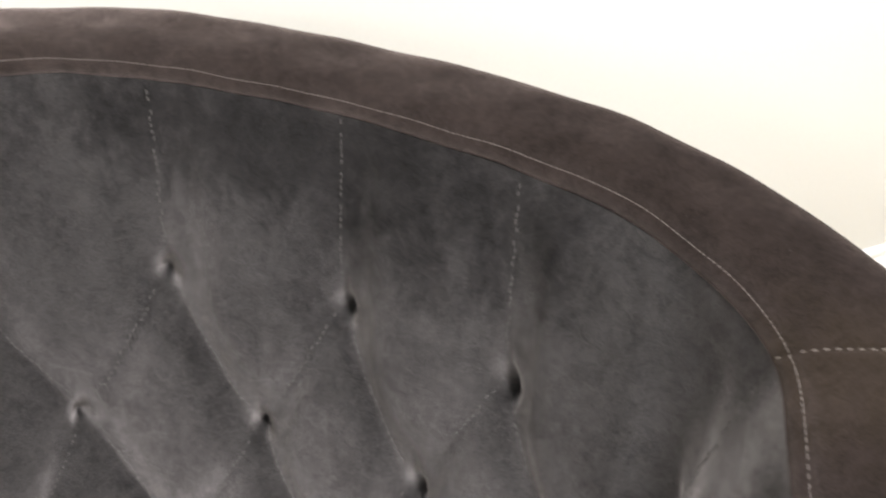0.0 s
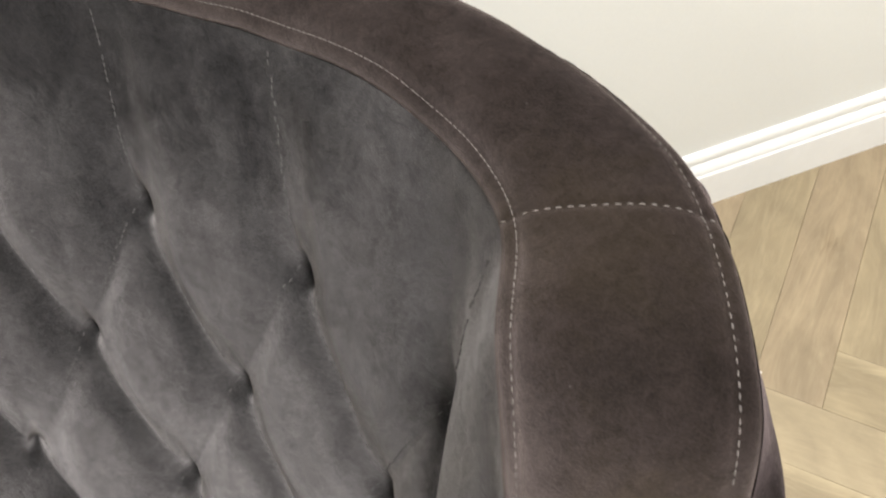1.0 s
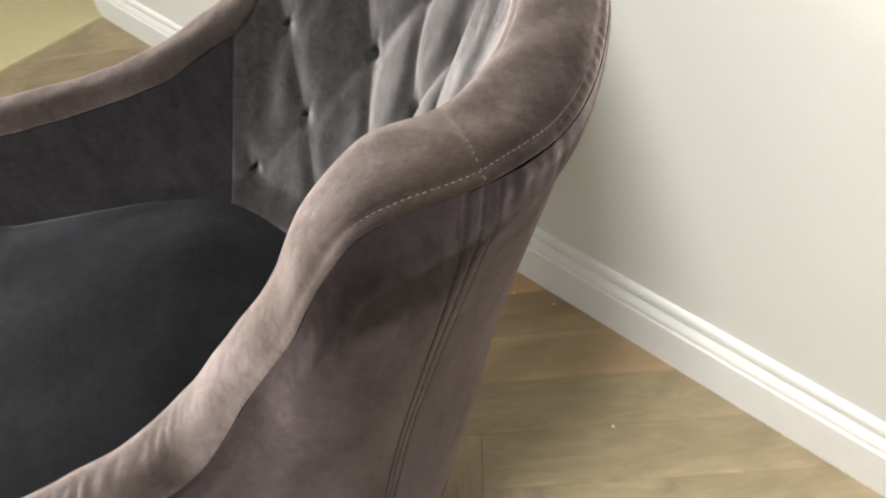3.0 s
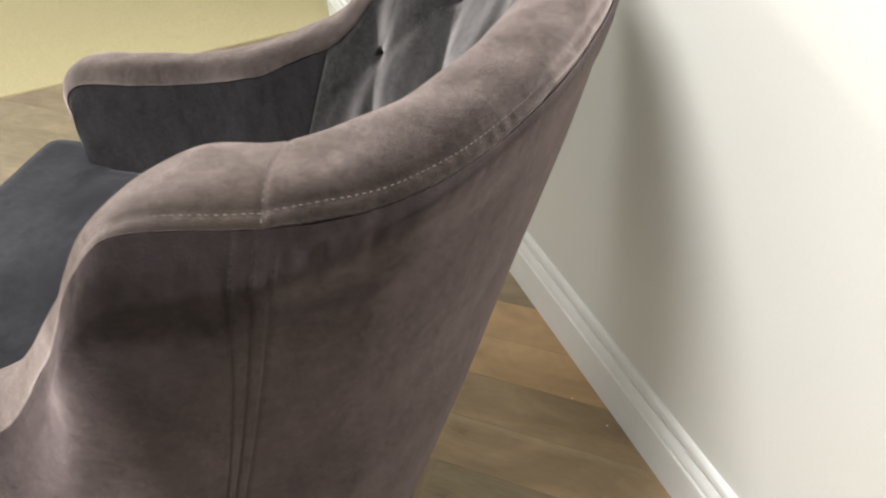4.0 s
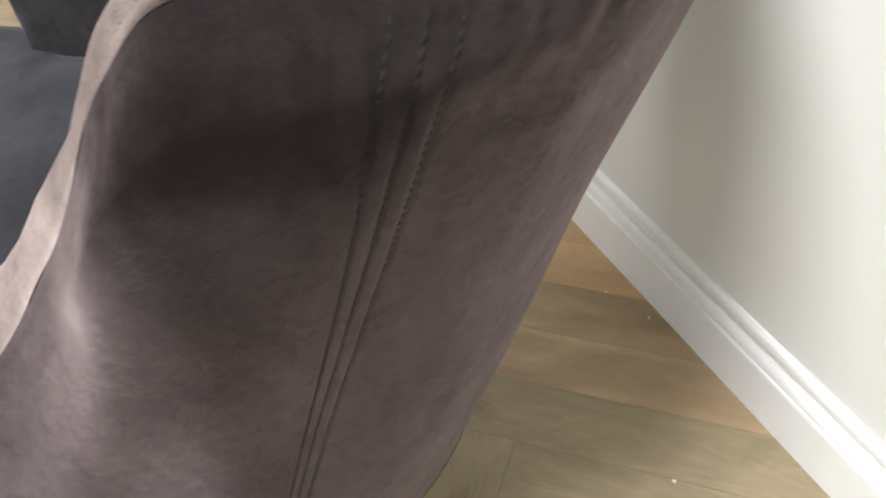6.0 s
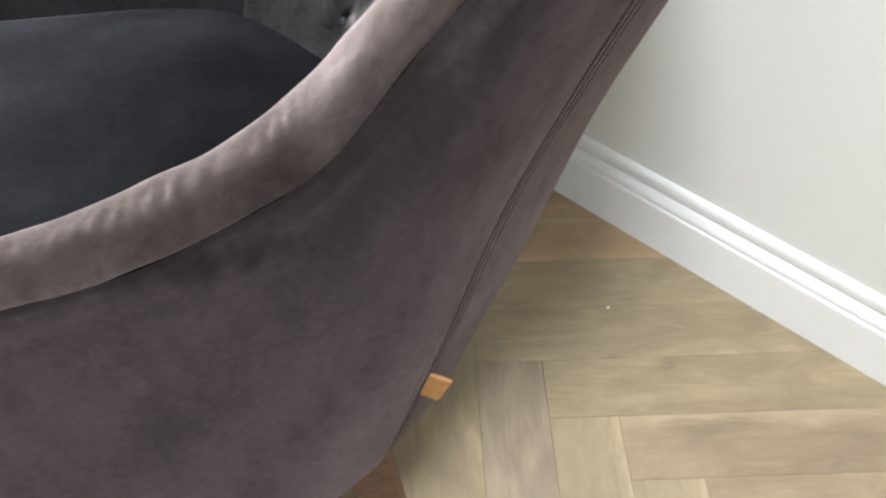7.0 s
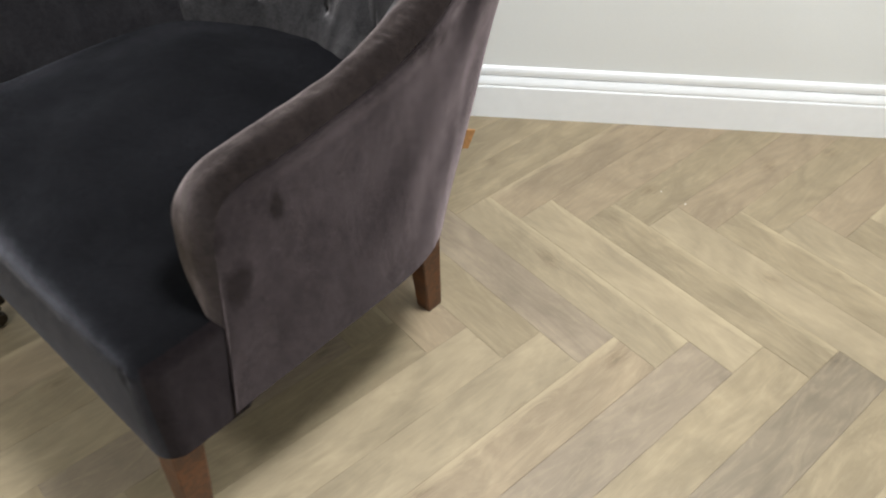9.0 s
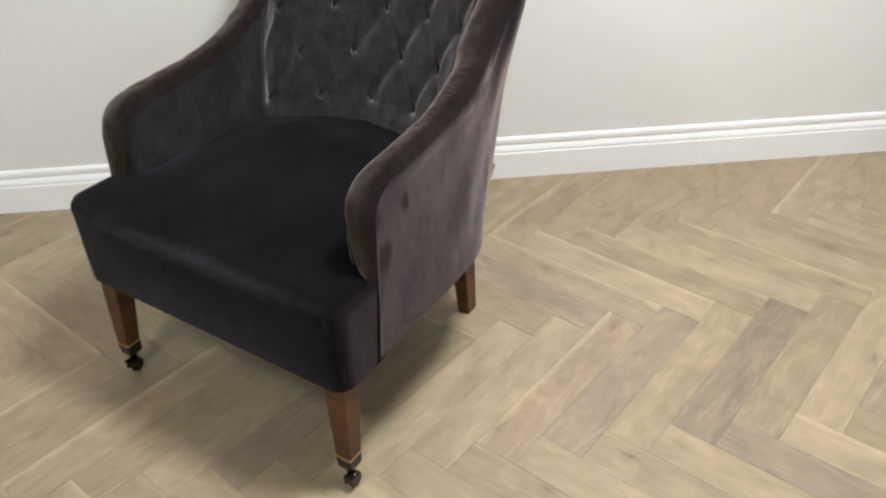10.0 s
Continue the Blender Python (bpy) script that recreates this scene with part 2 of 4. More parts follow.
# highlight painted along the seat's front roll, and a slightly lighter middle
SEAT_HIGHLIGHT = [((0.0, 0.0, 0.448), (0.33, 0.04, 0.02), 2.3), ((0.05, 0.3, 0.49), (0.16, 0.14, 0.05), 1.15)]
# darker patches along the top of the buttoned back, below the band
BACK_MARKS = [((-0.04, 0.88, 0.875), (0.26, 0.06, 0.055), 0.5), ((0.0, 0.86, 0.835), (0.1, 0.06, 0.03), 0.7)]
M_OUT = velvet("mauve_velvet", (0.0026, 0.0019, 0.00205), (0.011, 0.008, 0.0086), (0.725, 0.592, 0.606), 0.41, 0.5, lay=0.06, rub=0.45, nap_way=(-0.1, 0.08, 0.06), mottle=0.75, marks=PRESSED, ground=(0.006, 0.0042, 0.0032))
M_BAND = velvet("brown_mauve_velvet", (0.0045, 0.0033, 0.003), (0.017, 0.0122, 0.0108), (0.75, 0.625, 0.61), 0.7, 0.47, lay=0.09, rub=0.6, nap_way=(-0.34, -0.2, 0.0), mottle=0.85, marks=BAND_BROWN_AND_SHADE, ground=(0.045, 0.034, 0.023))
M_IN = velvet("charcoal_velvet", (0.0072, 0.0068, 0.0072), (0.034, 0.0325, 0.0335), (0.69, 0.646, 0.664), 0.55, 0.46, patch=9.0, lay=0.08, nap_way=(0.0, 0.0, -0.26), mottle=0.75, marks=BACK_MARKS)
# same charcoal cloth as M_IN, with the inner arms' shade put into its colour
M_ARM = velvet("shaded_arm_velvet", (0.0042, 0.0039, 0.0044), (0.018, 0.0168, 0.0184), (0.66, 0.64, 0.685), 0.64, 0.44, patch=9.0, lay=0.06, nap_way=(0.0, 0.0, 0.22), mottle=0.7)
# M_IN's cloth once more, its dimmer look on the seat painted into the colour
M_SEAT = velvet("shaded_seat_velvet", (0.0018, 0.0018, 0.0022), (0.007, 0.007, 0.0082), (0.49, 0.49, 0.57), 0.52, 0.38, patch=6.0, lay=0.07, rub=0.4, nap_way=(-0.24, -0.3, 0.0), mottle=0.6, marks=SEAT_HIGHLIGHT)
# M_OUT's mauve, with the dimmer look of the seat ends put into its colour
M_SIDE = velvet("dimmed_mauve_velvet", (0.0024, 0.0018, 0.002), (0.01, 0.0075, 0.0082), (0.6, 0.5, 0.53), 0.26, 0.45, lay=0.06, rub=0.45, mottle=0.75)
M_THREAD = plain("pale_thread", (0.122, 0.108, 0.103), 0.8, vary=0.2)
M_GREY_THREAD = plain("grey_thread", (0.068, 0.064, 0.064), 0.8, vary=0.2)
M_DARK_THREAD = plain("dark_thread", (0.006, 0.0048, 0.0048), 0.95)
M_LEG = wood("stained_leg_wood", (0.023, 0.0068, 0.0014), (0.105, 0.033, 0.0065), 0.46, along=4.0, across=60.0, coat=0.06)
M_OAK = oak("oiled_oak")
M_JOINT = plain("joint_dust", (0.24, 0.195, 0.135), 0.9)
M_WALL = plain("cream_wall_paint", (0.74, 0.745, 0.725), 0.7, noise_scale=220.0, vary=0.012, bump=0.12, distance=0.0006)
M_TRIM = plain("white_gloss_paint", (0.86, 0.87, 0.875), 0.28, noise_scale=30.0, vary=0.02, bump=0.05)
M_CEIL = plain("white_ceiling_paint", (0.82, 0.82, 0.8), 0.8, vary=0.01)
M_CARPET = plain("olive_beige_carpet", (0.6, 0.53, 0.31), 0.95, noise_scale=320.0, vary=0.3, bump=0.8, distance=0.004)
M_IRON = plain("dark_bronze_metal", (0.06, 0.05, 0.043), 0.24, metal=0.9, vary=0.4)
M_BRASS = plain("worn_brass", (0.5, 0.38, 0.2), 0.3, metal=1.0, vary=0.3)
M_TAG = plain("tan_leather", (0.34, 0.17, 0.06), 0.55, noise_scale=150.0, vary=0.2, bump=0.3)
M_DUST = plain("black_dust_cloth", (0.015, 0.015, 0.016), 0.9)
M_SPECK = plain("plaster_crumb", (0.8, 0.76, 0.7), 0.8)

# ---- mesh helpers ----


def part(name, bm, material, parent=None, label="", smooth=True):
    me = bpy.data.meshes.new(name)
    bm.to_mesh(me)
    bm.free()
    if smooth:
        me.polygons.foreach_set("use_smooth", [True] * len(me.polygons))
    me.materials.append(material)
    ob = new(name, me)
    if parent is not None:
        ob.parent = parent
    if label:
        ob["label"] = label
    return ob


def sheet(name, grid, material, parent=None, label="", closed=False):
    """One mesh from a grid of places, rows by columns."""
    rows, cols = grid.shape[:2]
    idx = np.arange(rows * cols).reshape(rows, cols)
    if closed:
        idx = np.concatenate([idx, idx[:, :1]], 1)
    q = np.stack([idx[:-1, :-1], idx[:-1, 1:], idx[1:, 1:], idx[1:, :-1]], -1).reshape(-1, 4)
    me = bpy.data.meshes.new(name)
    me.from_pydata(grid.reshape(-1, 3).tolist(), [], q.tolist())
    me.polygons.foreach_set("use_smooth", [True] * len(me.polygons))
    me.materials.append(material)
    ob = new(name, me)
    if parent is not None:
        ob.parent = parent
    if label:
        ob["label"] = label
    return ob


def box(bm, x0, x1, y0, y1, z0, z1, bevel=0.0, segments=2):
    made = bmesh.ops.create_cube(bm, size=1.0)["verts"]
    for v in made:
        v.co = Vector(((x0 + x1) / 2 + v.co.x * (x1 - x0), (y0 + y1) / 2 + v.co.y * (y1 - y0), (z0 + z1) / 2 + v.co.z * (z1 - z0)))
    if bevel:
        edges = list({e for v in made for e in v.link_edges})
        bmesh.ops.bevel(bm, geom=edges, offset=bevel, segments=segments, affect="EDGES", profile=0.5)
    return bm


def spline(table, k):
    """Catmull-Rom through rows of a table at the row numbers k."""
    table = np.asarray(table, float)
    n = len(table)
    i = np.clip(np.floor(k).astype(int), 0, n - 2)
    f = (k - i)[:, None]
    p0, p1, p2, p3 = (table[np.clip(i + d, 0, n - 1)] for d in (-1, 0, 1, 2))
    return 0.5 * (2 * p1 + (p2 - p0) * f + (2 * p0 - 5 * p1 + 4 * p2 - p3) * f**2 + (3 * p1 - p0 - 3 * p2 + p3) * f**3)


def bell(x, width):
    return np.exp(-((x / width) ** 2))


def smooth01(x, a, b):
    f = np.clip((x - a) / (b - a), 0, 1)
    return f * f * (3 - 2 * f)


def wave(x, y, seed, count=7, low=1.0, high=4.0):
    """Smooth uneven ripple in two directions, about -1 to 1."""
    r = np.random.RandomState(seed)
    out = 0 * x
    for _ in range(count):
        a, b, c = r.uniform(low, high), r.uniform(-high, high) * 0.5, r.uniform(0, 6.28)
        out = out + np.sin(a * x + b * y + c)
    return out / count**0.5


# ---- room ----
WALL_Y, CORNER_X = 0.017, -1.66


def build_room():
    bm = bmesh.new()
    box(bm, CORNER_X, 4.2, WALL_Y, WALL_Y + 0.14, 0.0, 2.6)
    tagged(part("wall_north", bm, M_WALL, smooth=False), "cream painted plaster wall behind the armchair", "wall", kind="structure")
    bm = bmesh.new()
    box(bm, CORNER_X, CORNER_X + 0.14, WALL_Y + 0.14, 1.8, 0.0, 2.6)
    tagged(part("wall_return", bm, M_WALL, smooth=False), "cream painted return of the wall", "wall", kind="structure")
    for name, x0, x1, y0, y1 in (("wall_far_north", -4.4, CORNER_X, 1.8, 1.94), ("wall_east", 4.2, 4.34, -5.6, WALL_Y + 0.14)):
        bm = bmesh.new()
        box(bm, x0, x1, y0, y1, 0.0, 2.6)
        tagged(part(name, bm, M_WALL, smooth=False), "cream painted plaster wall", "wall", kind="structure")
    # unseen west wall, opened for the assumed window lamp
    bm = bmesh.new()
    box(bm, -4.54, -4.4, -5.6, -4.2, 0.0, 2.6)
    box(bm, -4.54, -4.4, -2.0, 1.94, 0.0, 2.6)
    box(bm, -4.54, -4.4, -4.2, -2.0, 0.0, 0.7)
    box(bm, -4.54, -4.4, -4.2, -2.0, 2.3, 2.6)
    tagged(part("wall_west", bm, M_WALL, smooth=False), "cream painted wall out of view with an assumed window opening", "wall", kind="structure")
    # unseen south wall with an assumed window opening for its lamp
    bm = bmesh.new()
    box(bm, -4.54, 0.2, -5.74, -5.6, 0.0, 2.6)
    box(bm, 2.6, 4.34, -5.74, -5.6, 0.0, 2.6)
    box(bm, 0.2, 2.6, -5.74, -5.6, 0.0, 0.7)
    box(bm, 0.2, 2.6, -5.74, -5.6, 2.3, 2.6)
    tagged(part("wall_south", bm, M_WALL, smooth=False), "cream painted wall out of view with an assumed window opening", "wall", kind="structure")
    bm = bmesh.new()
    box(bm, -4.54, 4.34, -5.74, 1.94, 2.6, 2.7)
    tagged(part("ceiling", bm, M_CEIL, smooth=False), "flat white painted ceiling", "ceiling", kind="structure")
    bm = bmesh.new()
    box(bm, CORNER_X, 4.34, -5.74, WALL_Y + 0.1, -0.08, -0.012)
    tagged(part("floor", bm, M_JOINT, smooth=False), "herringbone oak parquet floor, oiled pale brown", "floor", kind="structure")
    bm = bmesh.new()
    box(bm, -4.54, CORNER_X - 0.004, -5.74, 1.94, -0.08, 0.004)
    tagged(part("floor_carpet", bm, M_CARPET, smooth=False), "olive beige cut pile carpet beside the parquet", "carpet", kind="structure")


def build_skirting():
    profile = [(WALL_Y, 0.0), (0.0, 0.0), (0.0, 0.086), (0.0008, 0.089), (0.0032, 0.0905), (0.0042, 0.0915), (0.0042, 0.093), (0.0022, 0.0938), (0.002, 0.096),
               (0.003, 0.101), (0.0048, 0.106), (0.0072, 0.1108), (0.0088, 0.1138), (0.0128, 0.1144), (0.0128, 0.1172), (0.0088, 0.118),
               (0.0082, 0.128), (0.0095, 0.1345), (0.0122, 0.1385), (0.0138, 0.1398), (WALL_Y, 0.14)]
    xs = np.array([CORNER_X - 0.016, 4.2])
    grid = np.array([[(x, y, z) for y, z in profile] for x in xs])
    ob = sheet("baseboard", grid, M_TRIM)
    ob.data.polygons.foreach_set("use_smooth", [False] * len(ob.data.polygons))
    bm = bmesh.new()
    bm.from_mesh(ob.data)
    for x in (0, -1):
        ring = [v for v in bm.verts if abs(v.co.x - xs[x]) < 1e-5]
        ring.sort(key=lambda v: v.index)
        bm.faces.new(ring)
    bmesh.ops.recalc_face_normals(bm, faces=bm.faces)
    bm.to_mesh(ob.data)
    bm.free()
    tagged(ob, "white gloss moulded skirting board along the wall", "skirting board", kind="structure")
    grid = np.array([[(CORNER_X - (WALL_Y - y), yy, z) for y, z in profile] for yy in (WALL_Y, 1.8)])
    ob = sheet("baseboard_return", grid, M_TRIM)
    ob.data.polygons.foreach_set("use_smooth", [False] * len(ob.data.polygons))
    tagged(ob, "white gloss moulded skirting board round the corner", "skirting board", kind="structure")


build_room()
build_skirting()

# ---- armchair ----
chair = tagged(new("armchair"), "velvet button-back armchair, mauve outside and charcoal inside, standing on parquet", "armchair")
chair.matrix_world = pose(-0.103, -0.983, 0, 0, 0, -38.1)

# right half from the front of the arm to the middle of the back: inner edge, outer edge; height, arch and outward tilt of the band
INNER_EDGE = [
    (0.33, 0.126), (0.302, 0.13), (0.29, 0.137), (0.2895, 0.153), (0.289, 0.188),
    (0.2886, 0.27), (0.2848, 0.3743), (0.2748, 0.4622), (0.2637, 0.5384), (0.2408, 0.5961),
    (0.2496, 0.6541), (0.2477, 0.6943), (0.2398, 0.7219), (0.2261, 0.761), (0.2136, 0.8068),
    (0.183, 0.8381), (0.14, 0.8618), (0.0847, 0.8772), (0.0221, 0.8859), (-0.045, 0.8912),
]
OUTER_EDGE = [
    (0.36, 0.126), (0.3585, 0.13), (0.357, 0.137), (0.356, 0.153), (0.3535, 0.188),
    (0.3507, 0.27), (0.3427, 0.3743), (0.341, 0.4622), (0.334, 0.5384), (0.3205, 0.5979),
    (0.3155, 0.6592), (0.325, 0.6995), (0.3242, 0.7272), (0.3183, 0.761), (0.2951, 0.8262),
    (0.2587, 0.874), (0.2044, 0.9092), (0.1271, 0.9367), (0.0411, 0.9512), (-0.045, 0.9557),
]
CREST = [
    (0.425, 0.012, 0.0037), (0.52, 0.019, 0.0039), (0.5817, 0.0201, 0.0041), (0.6109, 0.0212, 0.0043), (0.6245, 0.023, 0.0058),
    (0.6299, 0.0258, 0.0074), (0.6396, 0.0244, 0.0054), (0.6594, 0.0253, 0.0034), (0.688, 0.0224, 0.0029), (0.7166, 0.0222, 0.0022),
    (0.7855, 0.0175, 0.0068), (0.8362, 0.0125, 0.0102), (0.8782, 0.013, 0.0101), (0.9039, 0.0127, 0.0103), (0.9046, 0.0135, 0.0057),
    (0.904, 0.0153, -0.002), (0.905, 0.0163, -0.0076), (0.905, 0.0158, -0.0056), (0.9038, 0.0146, -0.0044), (0.9025, 0.0135, -0.004),
]
BAND = [a + b + c for a, b, c in zip(INNER_EDGE, OUTER_EDGE, CREST)]
AXIS = [0.0, 0.0, 0.0, 0.0, 0.0, 0.0, -0.0029, -0.0047, -0.0143, -0.0286, -0.0341, -0.0315, -0.0377, -0.0415, -0.043, -0.044, -0.045, -0.045, -0.045, -0.045]
FOOT_OUT = [(0.364, 0.105), (0.364, 0.107), (0.364, 0.113), (0.364, 0.133), (0.364, 0.175), (0.364, 0.26), (0.364, 0.36), (0.36, 0.45), (0.35, 0.507),
            (0.337, 0.541), (0.323, 0.565), (0.309, 0.585), (0.298, 0.6), (0.29, 0.608), (0.281, 0.617), (0.24, 0.662), (0.19, 0.703), (0.125, 0.738),
            (0.055, 0.757), (-0.005, 0.762)]
FOOT_IN = [(0.332, 0.124), (0.308, 0.128), (0.294, 0.136), (0.288, 0.14), (0.288, 0.18), (0.288, 0.26), (0.284, 0.36), (0.275, 0.42), (0.264, 0.465),
           (0.25, 0.5), (0.232, 0.53), (0.21, 0.555), (0.185, 0.576), (0.16, 0.593), (0.132, 0.607), (0.105, 0.617), (0.075, 0.624), (0.045, 0.628),
           (0.018, 0.63), (-0.005, 0.631)]
BASE_Z, DECK_Z = 0.288, 0.44


def whole(half, places, axis):
    """The right half's table with its mirror image behind it; places: the columns that are distances from the middle."""
    rows = [list(row) for row in half]
    for row, middle in list(zip(half, axis))[-2::-1]:
        rows.append([2 * middle - v if n in places else v for n, v in enumerate(row)])
    return np.array(rows, float)


T_BAND = whole(BAND, (0, 2), AXIS)
T_OUT = whole(FOOT_OUT, (0,), [0.0] * 19 + [-0.005])
T_IN = whole(FOOT_IN, (0,), [0.0] * 19 + [-0.005])
LAST = len(T_BAND) - 1
SEAMS = (14.0, LAST - 14.0)


def middle_of(k):
    row = spline(T_BAND, k)
    return np.stack([(row[:, 0] + row[:, 2]) / 2, (row[:, 1] + row[:, 3]) / 2, row[:, 4]], -1), row


def stations(step):
    k = np.linspace(0, LAST, 4000)
    p = middle_of(k)[0]
    s = np.r_[0, np.cumsum(np.linalg.norm(np.diff(p, axis=0), axis=1))]
    even = np.linspace(0, s[-1], int(s[-1] / step))
    for q, way in zip(SEAMS, (1, -1)):
        at = np.interp(q, k, s)
        even = np.r_[even, at + np.linspace(-0.02, 0.02, 45), at + way * np.linspace(0.02, 0.15, 76)]
    even = np.unique(np.round(even, 5))
    return np.interp(even, s, k), even


K, S = stations(0.0042)
SEAM_S = [float(np.interp(q, K, S)) for q in SEAMS]


def frame_at(k):
    c, row = middle_of(k)
    tilt = row[:, 6]
    e = 1e-3
    tan = middle_of(np.clip(k + e, 0, LAST))[0] - middle_of(np.clip(k - e, 0, LAST))[0]
    tan /= np.linalg.norm(tan, axis=1)[:, None]
    out = np.stack([row[:, 2] - row[:, 0], row[:, 3] - row[:, 1], tilt], -1)
    wide = np.linalg.norm(out, axis=1)
    c = c + np.stack([0 * tilt, 0 * tilt, tilt * 0.25], -1)
    out /= wide[:, None]
    up = np.cross(out, tan)
    up /= np.linalg.norm(up, axis=1)[:, None]
    return c, wide / 2, row[:, 5], out, up


def seam_dip(s, width):
    return sum(bell(s - q, width) for q in SEAM_S)


def band_points(k, s, t, lift=0.0):
    """Places on the padded band over the arms and back; k, s and t are arrays of one shape (stations x across)."""
    shape = k.shape
    c, hw, arch, out, up = frame_at(k[:, 0])
    h = arch[:, None] * (1 - np.abs(t) ** 3.2)
    backness = smooth01(np.minimum(k, LAST - k), 8.5, 11.5)
    h = h - 0.0014 * bell(t + 0.85, 0.045) * smooth01(np.minimum(k, LAST - k), 8.0, 12.5) - 0.0014 * bell(t - 0.85, 0.045) * backness
    h = h - 0.001 * seam_dip(s, 0.0024)
    mask = bell(k - 7.6, 1.5) * smooth01(-t, -0.75, 0.1)
    h = h + 0.0024 * mask * bell(t - 0.3, 0.34) * wave(s * 420, t * 2.0, 5, 6, 0.5, 1.2)
    h = h + 0.0004 * wave(s * 560, t * 3, 13, 5, 0.5, 1.3) * bell(t - 0.925, 0.035) * backness
    h = h + 0.0007 * wave(s * 30, t * 3, 9, 6)
    p = c[:, None] + out[:, None] * (hw[:, None] * t)[..., None] + up[:, None] * (h + lift)[..., None]
    return p.reshape(*shape, 3)


def station_slice(k0, k1):
    keep = (K >= k0 - 1e-6) & (K <= k1 + 1e-6)
    k = np.r_[k0, K[keep], k1]
    s = np.r_[np.interp(k0, K, S), S[keep], np.interp(k1, K, S)]
    keep = np.r_[True, np.diff(s) > 1e-5]
    return k[keep], s[keep]


def build_band(name, k0, k1, label):
    k, s = station_slice(k0, k1)
    t = np.concatenate([np.linspace(-1, -0.6, 9), np.linspace(-0.6, 0.6, 17)[1:], np.linspace(0.6, 1, 9)[1:]])
    kk, tt = np.meshgrid(k, t, indexing="ij")
    ss = np.repeat(s[:, None], len(t), 1)
    g = band_points(kk, ss, tt)
    c, hw, arch, out, up = frame_at(k)
    rim = [(0.0022, 0.0), (0.0036, 0.0015), (0.0042, 0.006)]
    full = 0.3 + 0.7 * smooth01(np.minimum(k, LAST - k), 13.4, 14.6)
    edge = [g[:, :1] - ((up * d + out * -i) * full[:, None])[:, None] for d, i in rim[::-1]]
    other = [g[:, -1:] - ((up * d + out * i) * full[:, None])[:, None] for d, i in rim]
    sheet(name, np.concatenate([*edge, g, *other], 1), M_BAND, chair, label)


# how far the outside swells below the band, high up, half way, low down and at the foot, from the arm's front to the middle of the back
SWELL = [
    (0.0002, -0.0008, 0.0002, 0.0015), (0.0003, -0.001, 0.0002, 0.0009), (0.0004, -0.0014, 0.0003, -0.0004),
    (0.0007, -0.0023, 0.0005, -0.0028), (0.0012, -0.0037, 0.001, -0.0044), (0.0018, -0.0051, 0.0029, -0.0027),
    (-0.004, -0.0132, -0.0006, -0.0041), (0.0016, -0.0052, -0.0009, -0.0048), (0.0059, 0.0053, 0.0044, -0.0028),
]
SLANT = (-0.036, 0.159, -0.018, 0.06)

KNEE = (0.0201, 12.3148, 2.2917, 0.1475, 0.2922)


def edge_of(k):
    """The outer edge of the band."""
    c, hw, arch, out, up = frame_at(k.ravel())
    return (c + out * hw[:, None]).reshape(*k.shape, 3)


